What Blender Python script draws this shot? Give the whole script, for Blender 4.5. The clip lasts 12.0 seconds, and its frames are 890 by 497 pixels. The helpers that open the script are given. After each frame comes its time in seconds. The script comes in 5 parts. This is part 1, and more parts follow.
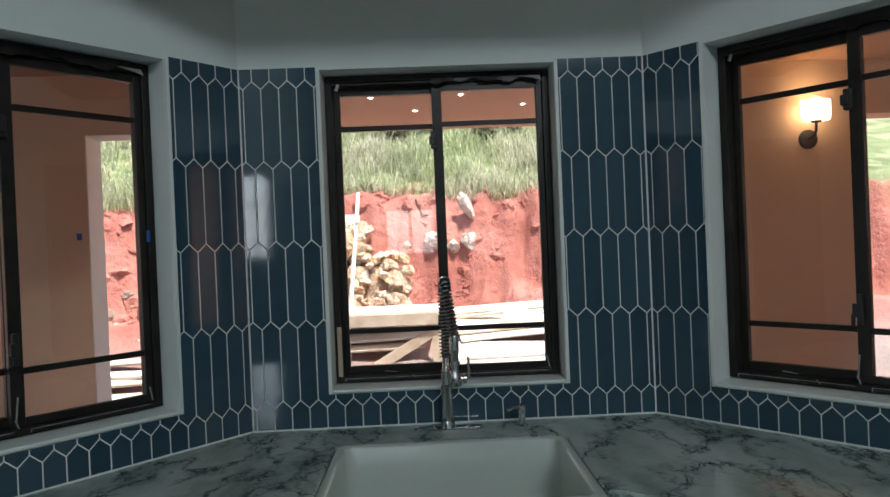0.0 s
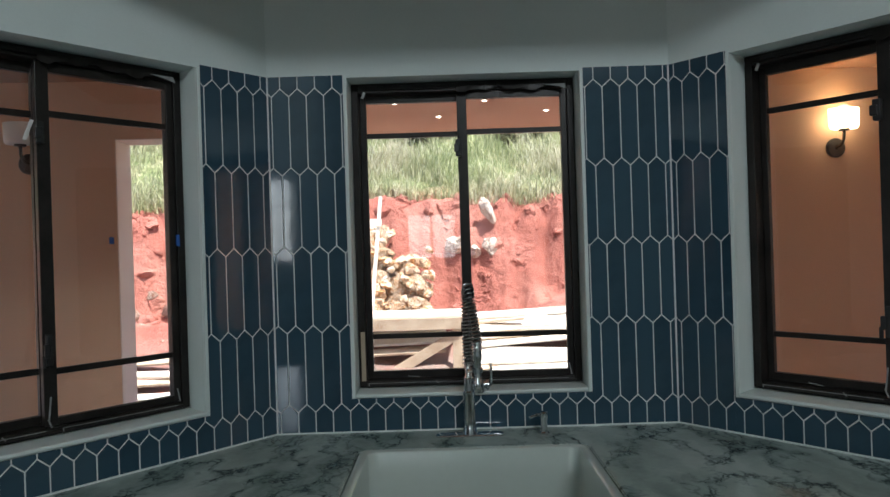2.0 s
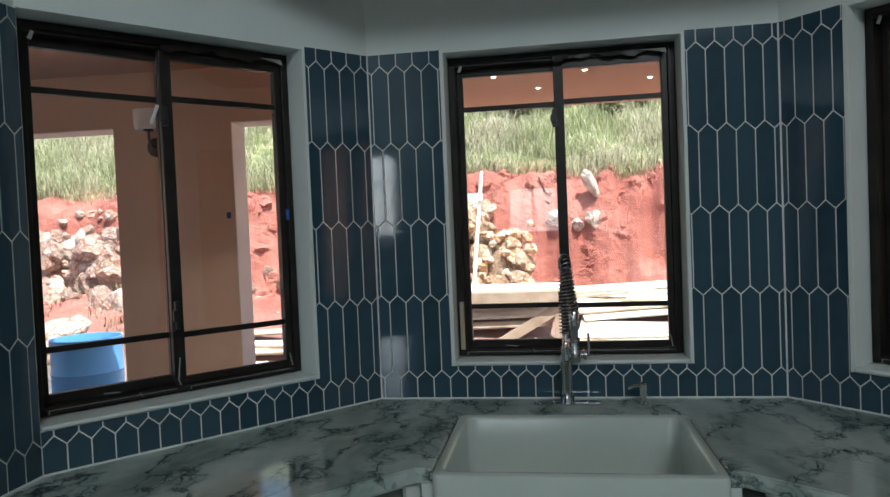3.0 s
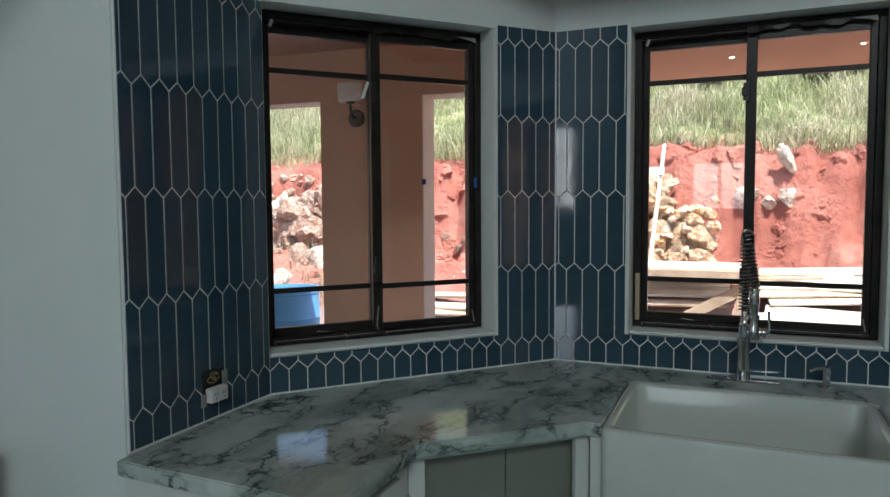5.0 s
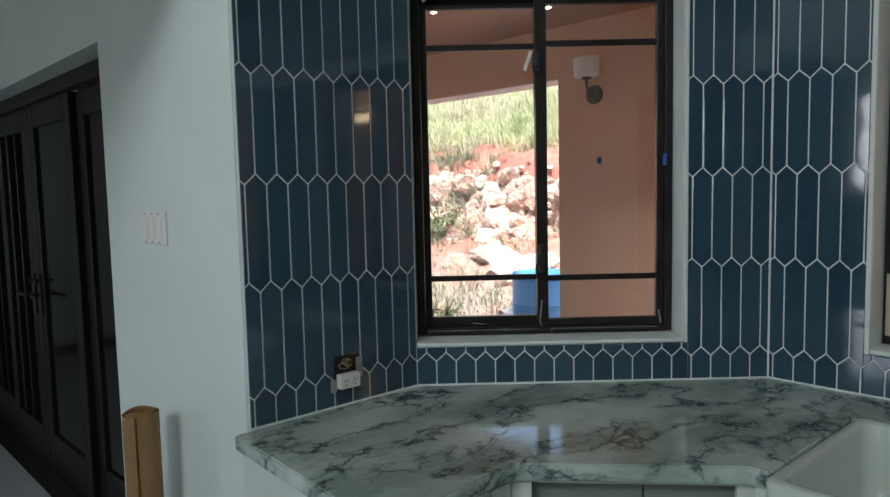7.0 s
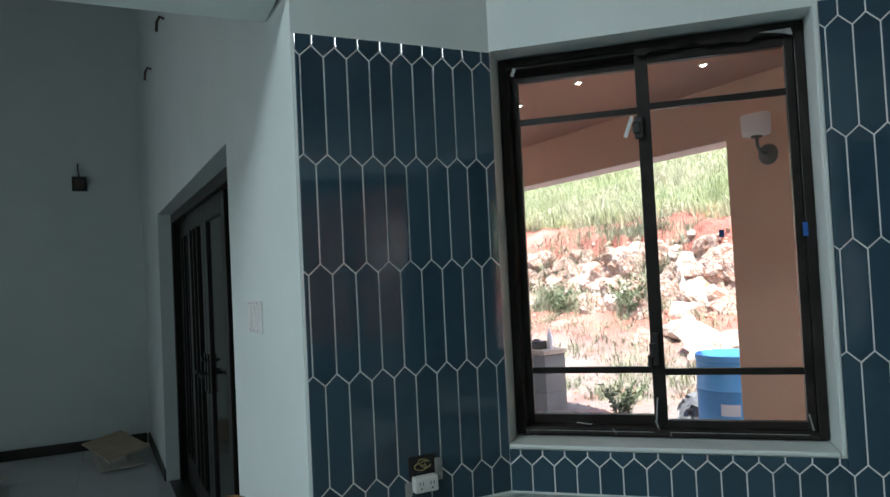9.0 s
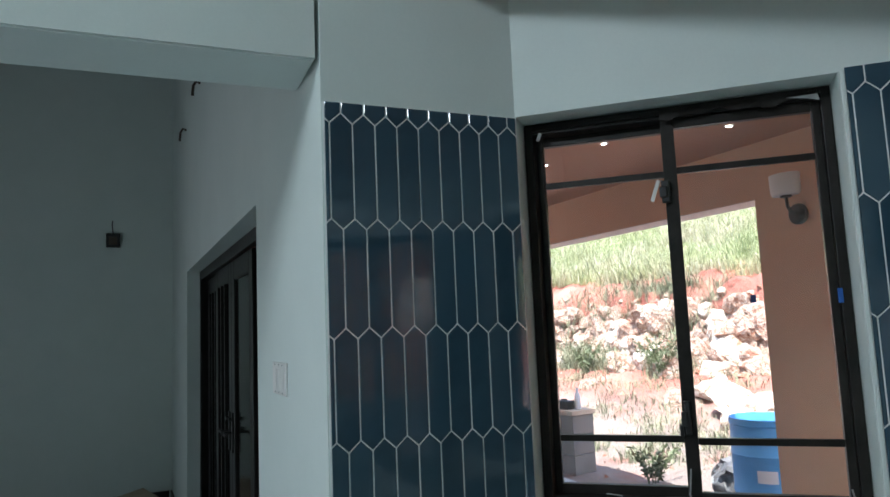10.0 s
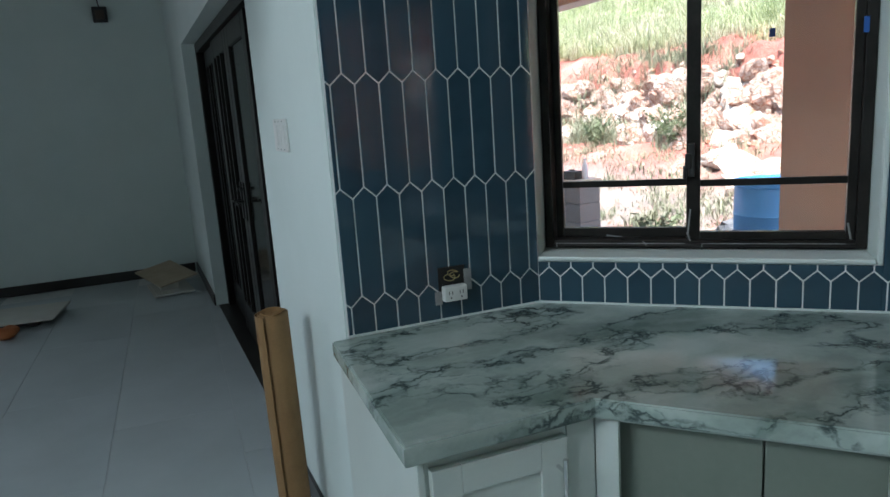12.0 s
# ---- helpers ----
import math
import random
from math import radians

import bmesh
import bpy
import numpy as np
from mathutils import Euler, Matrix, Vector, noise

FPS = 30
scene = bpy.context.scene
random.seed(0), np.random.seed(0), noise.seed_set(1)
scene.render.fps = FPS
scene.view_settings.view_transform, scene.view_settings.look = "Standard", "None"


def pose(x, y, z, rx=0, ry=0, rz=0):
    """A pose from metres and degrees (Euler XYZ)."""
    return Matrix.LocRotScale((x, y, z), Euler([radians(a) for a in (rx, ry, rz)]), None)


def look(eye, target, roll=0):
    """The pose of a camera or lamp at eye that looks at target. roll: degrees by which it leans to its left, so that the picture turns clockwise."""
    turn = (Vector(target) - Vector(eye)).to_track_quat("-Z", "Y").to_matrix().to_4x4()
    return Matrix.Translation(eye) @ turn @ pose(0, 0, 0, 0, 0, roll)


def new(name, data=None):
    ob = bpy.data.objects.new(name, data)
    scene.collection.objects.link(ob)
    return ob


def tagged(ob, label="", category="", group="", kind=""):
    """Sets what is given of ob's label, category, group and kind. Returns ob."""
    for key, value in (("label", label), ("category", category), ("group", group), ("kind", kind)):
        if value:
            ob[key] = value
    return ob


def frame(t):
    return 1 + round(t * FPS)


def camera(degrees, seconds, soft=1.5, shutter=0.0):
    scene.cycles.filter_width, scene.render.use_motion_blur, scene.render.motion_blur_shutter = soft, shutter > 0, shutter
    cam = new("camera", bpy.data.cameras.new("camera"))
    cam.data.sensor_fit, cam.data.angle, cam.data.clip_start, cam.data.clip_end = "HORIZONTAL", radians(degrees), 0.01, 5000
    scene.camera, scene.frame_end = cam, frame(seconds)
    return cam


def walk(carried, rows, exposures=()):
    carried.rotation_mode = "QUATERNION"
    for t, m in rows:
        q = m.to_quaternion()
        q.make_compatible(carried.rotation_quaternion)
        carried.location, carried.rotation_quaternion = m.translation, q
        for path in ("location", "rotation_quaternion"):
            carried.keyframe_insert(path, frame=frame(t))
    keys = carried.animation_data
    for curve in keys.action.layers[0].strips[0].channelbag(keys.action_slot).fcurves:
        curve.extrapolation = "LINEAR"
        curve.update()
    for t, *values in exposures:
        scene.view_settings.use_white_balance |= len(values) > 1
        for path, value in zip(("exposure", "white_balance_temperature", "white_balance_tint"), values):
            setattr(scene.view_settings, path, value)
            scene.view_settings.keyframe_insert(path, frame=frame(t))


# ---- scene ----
cam = camera(65.7, 12.0)
PATH = [
    (0, (0.46, 0.328, 1.597), (0.512, 2.327, 1.585), -2.4),
    (0.5, (0.462, 0.325, 1.614), (0.498, 2.324, 1.592), -2.2),
    (1, (0.467, 0.318, 1.612), (0.492, 2.318, 1.61), -2.1),
    (1.5, (0.468, 0.312, 1.609), (0.473, 2.312, 1.616), -2.3),
    (2, (0.446, 0.31, 1.608), (0.44, 2.31, 1.61), -1.8),
    (2.5, (0.459, 0.299, 1.598), (0.324, 2.294, 1.578), -1.7),
    (3, (0.473, 0.267, 1.592), (0.167, 2.242, 1.533), -2.4),
    (5, (0.487, 0.096, 1.583), (-0.296, 1.931, 1.453), -0.4),
    (5.5, (0.521, 0.136, 1.572), (-0.52, 1.839, 1.445), -1.1),
    (6, (0.67, 0.297, 1.572), (-0.684, 1.755, 1.376), -0.5),
    (6.5, (0.751, 0.452, 1.574), (-0.654, 1.864, 1.396), -1.7),
    (8.5, (0.825, 0.981, 1.579), (-0.983, 1.834, 1.516), -0.3),
    (9, (0.851, 1.025, 1.601), (-0.963, 1.864, 1.665), -2.8),
    (9.5, (0.85, 1.039, 1.617), (-0.965, 1.87, 1.746), -2.7),
    (10, (0.849, 1.026, 1.629), (-0.982, 1.799, 1.854), -2.4),
    (10.5, (0.858, 1.029, 1.633), (-0.978, 1.792, 1.848), -2.7),
    (11, (0.85, 1.035, 1.589), (-1.019, 1.749, 1.557), -2.8),
    (11.5, (0.831, 1.051, 1.535), (-1.019, 1.745, 1.219), -3.7),
    (12, (0.824, 1.059, 1.523), (-1.005, 1.764, 1.128), -3.9),
]
walk(cam, [(t, look(eye, target, roll)) for t, eye, target, roll in PATH],
     [(0, 1.27, 6250, 9), (3, 1.27, 6300, 10), (5, 1.24, 6350, 11), (6.5, 1.70, 6450, 12), (9, 1.78, 6080, 8), (12, 1.86, 5880, 8)])

# ---- light ----
world = bpy.data.worlds.new("sky_world")
scene.world = world
world.use_nodes = True
wn = world.node_tree.nodes
sky = wn.new("ShaderNodeTexSky")
sky.sky_type = 'NISHITA'
sky.sun_disc = False
SUN_DIR = Vector((0.32, -0.30, 0.90)).normalized()      # towards the sun
sky.sun_elevation = math.asin(SUN_DIR.z)
sky.sun_rotation = math.atan2(SUN_DIR.x, SUN_DIR.y)
sky.air_density, sky.dust_density, sky.ozone_density = 1.0, 2.5, 1.0
world.node_tree.links.new(sky.outputs[0], wn["Background"].inputs[0])
wn["Background"].inputs[1].default_value = 0.145
sun_data = bpy.data.lights.new("sun", 'SUN')
sun_data.energy, sun_data.angle, sun_data.color = 4.4, radians(0.6), (1.0, 0.95, 0.87)
sun = new("sun", sun_data)
sun.matrix_world = look(SUN_DIR * 30, (0, 0, 0))


def window_lamp(name, centre, target, w, h, power, spread=math.pi):
    """Area lamp at an opening, as sky light; at the clerestory it is fill only."""
    d = bpy.data.lights.new(name, 'AREA')
    d.shape, d.size, d.size_y, d.energy, d.color = 'RECTANGLE', w, h, power, (0.90, 0.97, 1.0)
    ob = new(name, d)
    d.spread = spread
    ob.matrix_world = look(centre, target)
    return ob


window_lamp("sky_light_garden_door", (-6.86, -3.25, 1.15), (0, -3.25, 1.15), 1.0, 2.2, 10)
window_lamp("sky_light_back_window", (-1.94, -3.97, 2.08), (-1.94, 0, 2.0), 0.52, 1.15, 4.0)
window_lamp("sky_light_small_window", (0.23, -3.97, 1.8), (0.23, 0, 1.8), 0.72, 0.66, 2.0)
# fill lamp for the bay, in an unseen clerestory added to hold it
window_lamp("fill_light_clerestory", (1.9, -3.97, 4.50), (0.2, 2.0, 1.2), 2.3, 0.46, 17.5, 1.9)


# ---- materials ----
def mat(name, rough=0.5, metal=0.0, color=(0.8, 0.8, 0.8)):
    m = bpy.data.materials.new(name)
    m.use_nodes = True
    b = m.node_tree.nodes["Principled BSDF"]
    b.inputs["Base Color"].default_value = (*color, 1)
    b.inputs["Roughness"].default_value = rough
    b.inputs["Metallic"].default_value = metal
    return m


def node(m, kind, **values):
    n = m.node_tree.nodes.new(kind)
    for k, v in values.items():
        n.inputs[k.replace("_", " ")].default_value = v
    return n


def link(m, a, ai, b, bi):
    m.node_tree.links.new(a.outputs[ai], b.inputs[bi])


def coords(m, scale=(1, 1, 1), generated="Object"):
    tc = m.node_tree.nodes.new("ShaderNodeTexCoord")
    mp = m.node_tree.nodes.new("ShaderNodeMapping")
    mp.inputs["Scale"].default_value = scale
    link(m, tc, generated, mp, "Vector")
    return mp


def ramp(m, stops):
    r = m.node_tree.nodes.new("ShaderNodeValToRGB")
    e = r.color_ramp.elements
    while len(e) < len(stops):
        e.new(0.5)
    for el, (p, c) in zip(e, stops):
        el.position, el.color = p, (*c, 1)
    return r


def bump(m, height_node, socket, strength, distance):
    b = node(m, "ShaderNodeBump", Strength=strength, Distance=distance)
    link(m, height_node, socket, b, "Height")
    link(m, b, "Normal", m.node_tree.nodes["Principled BSDF"], "Normal")


def mottled(name, c1, c2, rough, scale, fine=60.0, bump_amount=0.3, depth=0.002, metal=0.0, rough_var=0.08, space="Object"):
    """Two colours mixed by a large noise, with a fine grain on relief and gloss."""
    m = mat(name, rough, metal)
    bs = m.node_tree.nodes["Principled BSDF"]
    mp = coords(m, generated=space)
    n1 = node(m, "ShaderNodeTexNoise", Scale=scale, Detail=6.0, Roughness=0.6)
    n2 = node(m, "ShaderNodeTexNoise", Scale=fine, Detail=4.0, Roughness=0.65)
    for n in (n1, n2):
        link(m, mp, 0, n, "Vector")
    mixn = node(m, "ShaderNodeMath")
    mixn.operation = 'MULTIPLY_ADD'
    mixn.inputs[1].default_value = 0.35
    link(m, n2, 0, mixn, 0)
    link(m, n1, 0, mixn, 2)
    r = ramp(m, [(0.45, c1), (0.85, c2)])
    link(m, mixn, 0, r, 0)
    link(m, r, 0, bs, "Base Color")
    mr = node(m, "ShaderNodeMapRange")
    mr.inputs[3].default_value, mr.inputs[4].default_value = rough - rough_var, rough + rough_var
    link(m, n2, 0, mr, 0)
    link(m, mr, 0, bs, "Roughness")
    if bump_amount:
        bump(m, n2, 0, bump_amount, depth)
    return m


M_WALL = mottled("cool_white_wall_paint", (0.64, 0.715, 0.685), (0.71, 0.78, 0.75), 0.62, 1.3, 90, 0.18, 0.0015)
M_TRIM = mottled("white_trim_plaster", (0.68, 0.745, 0.715), (0.75, 0.81, 0.78), 0.45, 4, 70, 0.15, 0.001)
M_CAB = mottled("white_cabinet_lacquer", (0.58, 0.63, 0.59), (0.63, 0.68, 0.64), 0.35, 2, 120, 0.05, 0.0005)
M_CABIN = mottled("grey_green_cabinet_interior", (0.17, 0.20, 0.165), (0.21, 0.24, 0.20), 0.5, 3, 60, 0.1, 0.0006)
M_GROUT = mottled("pale_grout", (0.66, 0.68, 0.67), (0.78, 0.79, 0.78), 0.85, 12, 200, 0.4, 0.001)
M_FRAME = mottled("dark_bronze_aluminium", (0.010, 0.009, 0.008), (0.028, 0.024, 0.021), 0.36, 9, 150, 0.1, 0.0005, metal=0.1)
for _m, _s in ((M_FRAME, 0.25),):
    _m.node_tree.nodes["Principled BSDF"].inputs["Specular IOR Level"].default_value = _s
M_TAPE = mottled("grey_tape_film", (0.20, 0.20, 0.20), (0.36, 0.36, 0.35), 0.35, 25, 90, 0.4, 0.002)
M_BLUETAPE = mat("blue_tape", 0.6, 0, (0.02, 0.10, 0.38))
M_STICKER = mat("dark_blue_sticker", 0.5, 0, (0.015, 0.04, 0.14))
M_FIRECLAY = mottled("white_fireclay_glaze", (0.52, 0.58, 0.535), (0.57, 0.63, 0.58), 0.10, 3, 40, 0.02, 0.0005, rough_var=0.03)
M_CHROME = mat("chrome", 0.10, 1.0, (0.72, 0.73, 0.74))
M_STEEL = mat("spring_steel", 0.25, 1.0, (0.36, 0.36, 0.37))
M_BLACK = mottled("black_plastic", (0.008, 0.008, 0.008), (0.02, 0.02, 0.02), 0.45, 10, 80, 0.1, 0.0005)
M_PLASTIC = mottled("white_plastic", (0.70, 0.70, 0.67), (0.76, 0.76, 0.73), 0.35, 10, 80, 0.05, 0.0004)
M_BRASSWIRE = mat("yellow_wire", 0.5, 0, (0.34, 0.28, 0.12))
M_KRAFT = mottled("kraft_paper", (0.215, 0.118, 0.045), (0.30, 0.17, 0.068), 0.7, 5, 110, 0.3, 0.001)
M_CARD = mottled("cardboard", (0.42, 0.33, 0.23), (0.52, 0.43, 0.31), 0.75, 6, 90, 0.3, 0.001)
M_PALECARD = mottled("pale_tile_stack", (0.60, 0.58, 0.52), (0.70, 0.68, 0.62), 0.5, 6, 90, 0.2, 0.001)
M_DARKWOOD = mottled("dark_stained_door", (0.006, 0.0055, 0.005), (0.016, 0.013, 0.011), 0.35, 7, 40, 0.2, 0.001)
M_DARKGLASS = mottled("dark_tinted_glazing", (0.007, 0.007, 0.006), (0.014, 0.012, 0.009), 0.12, 2, 20, 0.0, 0.001, rough_var=0.03)
for _m, _s in ((M_DARKWOOD, 0.2), (M_DARKGLASS, 0.25)):
    _m.node_tree.nodes["Principled BSDF"].inputs["Specular IOR Level"].default_value = _s
M_BASE = mottled("dark_baseboard", (0.018, 0.016, 0.014), (0.035, 0.03, 0.027), 0.35, 5, 60, 0.1, 0.0006)
M_ORANGE = mottled("apricot_render", (0.70, 0.425, 0.275), (0.76, 0.475, 0.315), 0.8, 1.2, 70, 0.25, 0.002)
# wall apricot darkened: the soffit's shade is put into the colour
M_SOFFIT = mottled("apricot_shaded_soffit", (0.40, 0.195, 0.115), (0.45, 0.23, 0.135), 0.75, 1.5, 70, 0.2, 0.002)
M_CONCRETE = mottled("concrete", (0.20, 0.185, 0.165), (0.30, 0.28, 0.255), 0.85, 3, 50, 0.5, 0.004)
# concrete lightened so that the porch floor throws more light on the walls
M_BOUNCE_FLOOR = mottled("pale_bounce_floor", (0.48, 0.45, 0.41), (0.58, 0.545, 0.50), 0.85, 2, 50, 0.4, 0.003)
M_ROCK = mottled("pale_limestone", (0.38, 0.20, 0.13), (0.58, 0.50, 0.44), 0.85, 2.6, 9, 1.0, 0.07)
M_OCHRE = mottled("ochre_limestone", (0.50, 0.27, 0.14), (0.82, 0.73, 0.58), 0.85, 3.4, 11, 1.0, 0.09)
M_WHITEROCK = mottled("white_limestone", (0.48, 0.39, 0.32), (0.69, 0.64, 0.58), 0.85, 1.4, 5, 0.8, 0.05)
M_TIMBER = mottled("weathered_timber", (0.36, 0.25, 0.17), (0.62, 0.52, 0.40), 0.75, 4, 40, 0.4, 0.003)
M_PALEWOOD = mottled("pale_sunbleached_boards", (0.66, 0.60, 0.52), (0.80, 0.76, 0.68), 0.7, 4, 40, 0.3, 0.002)
M_BARREL = mottled("blue_barrel_plastic", (0.09, 0.33, 0.68), (0.14, 0.42, 0.77), 0.4, 5, 60, 0.1, 0.001)
M_SHADE = mottled("white_lamp_glass", (0.78, 0.76, 0.72), (0.82, 0.80, 0.76), 0.3, 5, 60, 0.0, 0.001)
# also on unseen living room surfaces, where it keeps bounced light low
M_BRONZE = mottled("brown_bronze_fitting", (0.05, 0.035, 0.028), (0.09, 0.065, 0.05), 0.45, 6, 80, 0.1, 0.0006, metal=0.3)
M_LABELWHITE = mat("white_bottle", 0.4, 0, (0.75, 0.75, 0.75))



def cracked(m, scale, colour, width):
    """Rust-stained clefts between the facets of broken stone."""
    bs = m.node_tree.nodes["Principled BSDF"]
    before = bs.inputs["Base Color"].links[0].from_socket
    mp = coords(m, (1.0, 1.0, 1.35))
    warp = node(m, "ShaderNodeTexNoise", Scale=scale * 1.6, Detail=4.0, Roughness=0.6)
    link(m, mp, 0, warp, "Vector")
    add = node(m, "ShaderNodeVectorMath")
    add.operation = 'MULTIPLY_ADD'
    add.inputs[1].default_value = (0.5 / scale,) * 3
    link(m, warp, "Color", add, 0)
    link(m, mp, 0, add, 2)
    v = m.node_tree.nodes.new("ShaderNodeTexVoronoi")
    v.feature = 'DISTANCE_TO_EDGE'
    v.inputs["Scale"].default_value = scale
    link(m, add, 0, v, "Vector")
    rp = ramp(m, [(0.0, (1, 1, 1)), (width * 0.4, (0.75, 0.75, 0.75)), (width, (0, 0, 0))])
    link(m, v, "Distance", rp, 0)
    mx = m.node_tree.nodes.new("ShaderNodeMixRGB")
    mx.inputs[2].default_value = (*colour, 1)
    link(m, rp, 0, mx, 0)
    m.node_tree.links.new(before, mx.inputs[1])
    link(m, mx, 0, bs, "Base Color")


cracked(M_OCHRE, 3.2, (0.55, 0.26, 0.09), 0.07)
cracked(M_ROCK, 2.4, (0.32, 0.13, 0.075), 0.08)
cracked(M_WHITEROCK, 2.0, (0.36, 0.20, 0.12), 0.07)

# glazed blue wall tile: every piece a little different
M_TILE = mat("blue_glazed_tile", 0.1)
_b = M_TILE.node_tree.nodes["Principled BSDF"]
_oi = M_TILE.node_tree.nodes.new("ShaderNodeObjectInfo")
_mp = coords(M_TILE)
_n = node(M_TILE, "ShaderNodeTexNoise", Scale=9.0, Detail=5.0, Roughness=0.6)
link(M_TILE, _mp, 0, _n, "Vector")
_ma = node(M_TILE, "ShaderNodeMath")
_ma.operation = 'MULTIPLY_ADD'
_ma.inputs[1].default_value = 0.6
link(M_TILE, _oi, "Random", _ma, 0)
link(M_TILE, _n, 0, _ma, 2)
_r = ramp(M_TILE, [(0.25, (0.021, 0.050, 0.075)), (1.1 / 1.3, (0.036, 0.078, 0.111))])
link(M_TILE, _ma, 0, _r, 0)
link(M_TILE, _r, 0, _b, "Base Color")
_n2 = node(M_TILE, "ShaderNodeTexNoise", Scale=14.0, Detail=2.0)
link(M_TILE, _mp, 0, _n2, "Vector")
bump(M_TILE, _n2, 0, 0.10, 0.002)
_b.inputs["Roughness"].default_value = 0.06
_b.inputs["IOR"].default_value = 1.66

# veined stone worktop: pale clouds crossed by long dark veins with short branches beside them
M_MARBLE = mat("grey_white_veined_stone", 0.10)
_b = M_MARBLE.node_tree.nodes["Principled BSDF"]
_raw = coords(M_MARBLE)
_mp = coords(M_MARBLE, (1.9, 0.85, 2.6))
_mp.inputs["Rotation"].default_value = (0, 0, radians(-12))
_mp.inputs["Location"].default_value = (0.35, 0.1, 0.0)
_w = node(M_MARBLE, "ShaderNodeTexNoise", Scale=5.5, Detail=5.0, Roughness=0.6)
link(M_MARBLE, _raw, 0, _w, "Vector")
_add = node(M_MARBLE, "ShaderNodeVectorMath")
_add.operation = 'MULTIPLY_ADD'
_add.inputs[1].default_value = (0.32, 0.32, 0.32)
link(M_MARBLE, _w, "Color", _add, 0)
link(M_MARBLE, _mp, 0, _add, 2)
_long = node(M_MARBLE, "ShaderNodeTexNoise", Scale=2.3, Detail=2.5, Roughness=0.5)
link(M_MARBLE, _add, 0, _long, "Vector")
_half = node(M_MARBLE, "ShaderNodeMath")
_half.operation = 'SUBTRACT'
_half.inputs[1].default_value = 0.5
link(M_MARBLE, _long, 0, _half, 0)
_abs = node(M_MARBLE, "ShaderNodeMath")
_abs.operation = 'ABSOLUTE'
link(M_MARBLE, _half, 0, _abs, 0)
_line = ramp(M_MARBLE, [(0.0, (1, 1, 1)), (0.0045, (0.85, 0.85, 0.85)), (0.013, (0, 0, 0))])
link(M_MARBLE, _abs, 0, _line, 0)
_near = ramp(M_MARBLE, [(0.012, (1, 1, 1)), (0.075, (0, 0, 0))])
link(M_MARBLE, _abs, 0, _near, 0)
_v = M_MARBLE.node_tree.nodes.new("ShaderNodeTexVoronoi")
_v.feature = 'DISTANCE_TO_EDGE'
_v.inputs["Scale"].default_value = 11.0
link(M_MARBLE, _add, 0, _v, "Vector")
_vr = ramp(M_MARBLE, [(0.0, (1, 1, 1)), (0.04, (0.8, 0.8, 0.8)), (0.11, (0, 0, 0))])
link(M_MARBLE, _v, "Distance", _vr, 0)
_m1 = node(M_MARBLE, "ShaderNodeMath")
_m1.operation = 'MULTIPLY'
link(M_MARBLE, _vr, 0, _m1, 0)
link(M_MARBLE, _near, 0, _m1, 1)
_max = node(M_MARBLE, "ShaderNodeMath")
_max.operation = 'MAXIMUM'
link(M_MARBLE, _m1, 0, _max, 0)
link(M_MARBLE, _line, 0, _max, 1)
_crk = node(M_MARBLE, "ShaderNodeTexNoise", Scale=17.0, Detail=6.0, Roughness=0.7)
link(M_MARBLE, _raw, 0, _crk, "Vector")
_cr = ramp(M_MARBLE, [(0.40, (0.12, 0.12, 0.12)), (0.53, (1, 1, 1))])
link(M_MARBLE, _crk, 0, _cr, 0)
_m2 = node(M_MARBLE, "ShaderNodeMath")
_m2.operation = 'MULTIPLY'
link(M_MARBLE, _max, 0, _m2, 0)
link(M_MARBLE, _cr, 0, _m2, 1)
_cloud = node(M_MARBLE, "ShaderNodeTexNoise", Scale=2.0, Detail=7.0, Roughness=0.55)
link(M_MARBLE, _add, 0, _cloud, "Vector")
_cl = ramp(M_MARBLE, [(0.30, (0.19, 0.245, 0.215)), (0.47, (0.37, 0.44, 0.40)), (0.66, (0.57, 0.645, 0.605))])
link(M_MARBLE, _cloud, 0, _cl, 0)
_halo = ramp(M_MARBLE, [(0.0, (0.70, 0.75, 0.74)), (0.07, (1, 1, 1))])
link(M_MARBLE, _abs, 0, _halo, 0)
_mh = M_MARBLE.node_tree.nodes.new("ShaderNodeMixRGB")
_mh.blend_type = 'MULTIPLY'
_mh.inputs[0].default_value = 1.0
link(M_MARBLE, _cl, 0, _mh, 1)
link(M_MARBLE, _halo, 0, _mh, 2)
_mx = M_MARBLE.node_tree.nodes.new("ShaderNodeMixRGB")
_mx.inputs[2].default_value = (0.050, 0.072, 0.068, 1)
link(M_MARBLE, _m2, 0, _mx, 0)
link(M_MARBLE, _mh, 0, _mx, 1)
link(M_MARBLE, _mx, 0, _b, "Base Color")
_b.inputs["Roughness"].default_value, _b.inputs["IOR"].default_value = 0.08, 1.45

# pale porcelain floor
M_FLOOR = mat("pale_grey_porcelain", 0.22)
_b = M_FLOOR.node_tree.nodes["Principled BSDF"]
_oi = M_FLOOR.node_tree.nodes.new("ShaderNodeObjectInfo")
_mp = coords(M_FLOOR)
_n = node(M_FLOOR, "ShaderNodeTexNoise", Scale=2.0, Detail=7.0, Roughness=0.6)
link(M_FLOOR, _mp, 0, _n, "Vector")
_ma = node(M_FLOOR, "ShaderNodeMath")
_ma.operation = 'MULTIPLY_ADD'
_ma.inputs[1].default_value = 0.12
link(M_FLOOR, _oi, "Random", _ma, 0)
link(M_FLOOR, _n, 0, _ma, 2)
_r = ramp(M_FLOOR, [(0.3, (0.49, 0.53, 0.54)), (0.8, (0.60, 0.64, 0.65))])
link(M_FLOOR, _ma, 0, _r, 0)
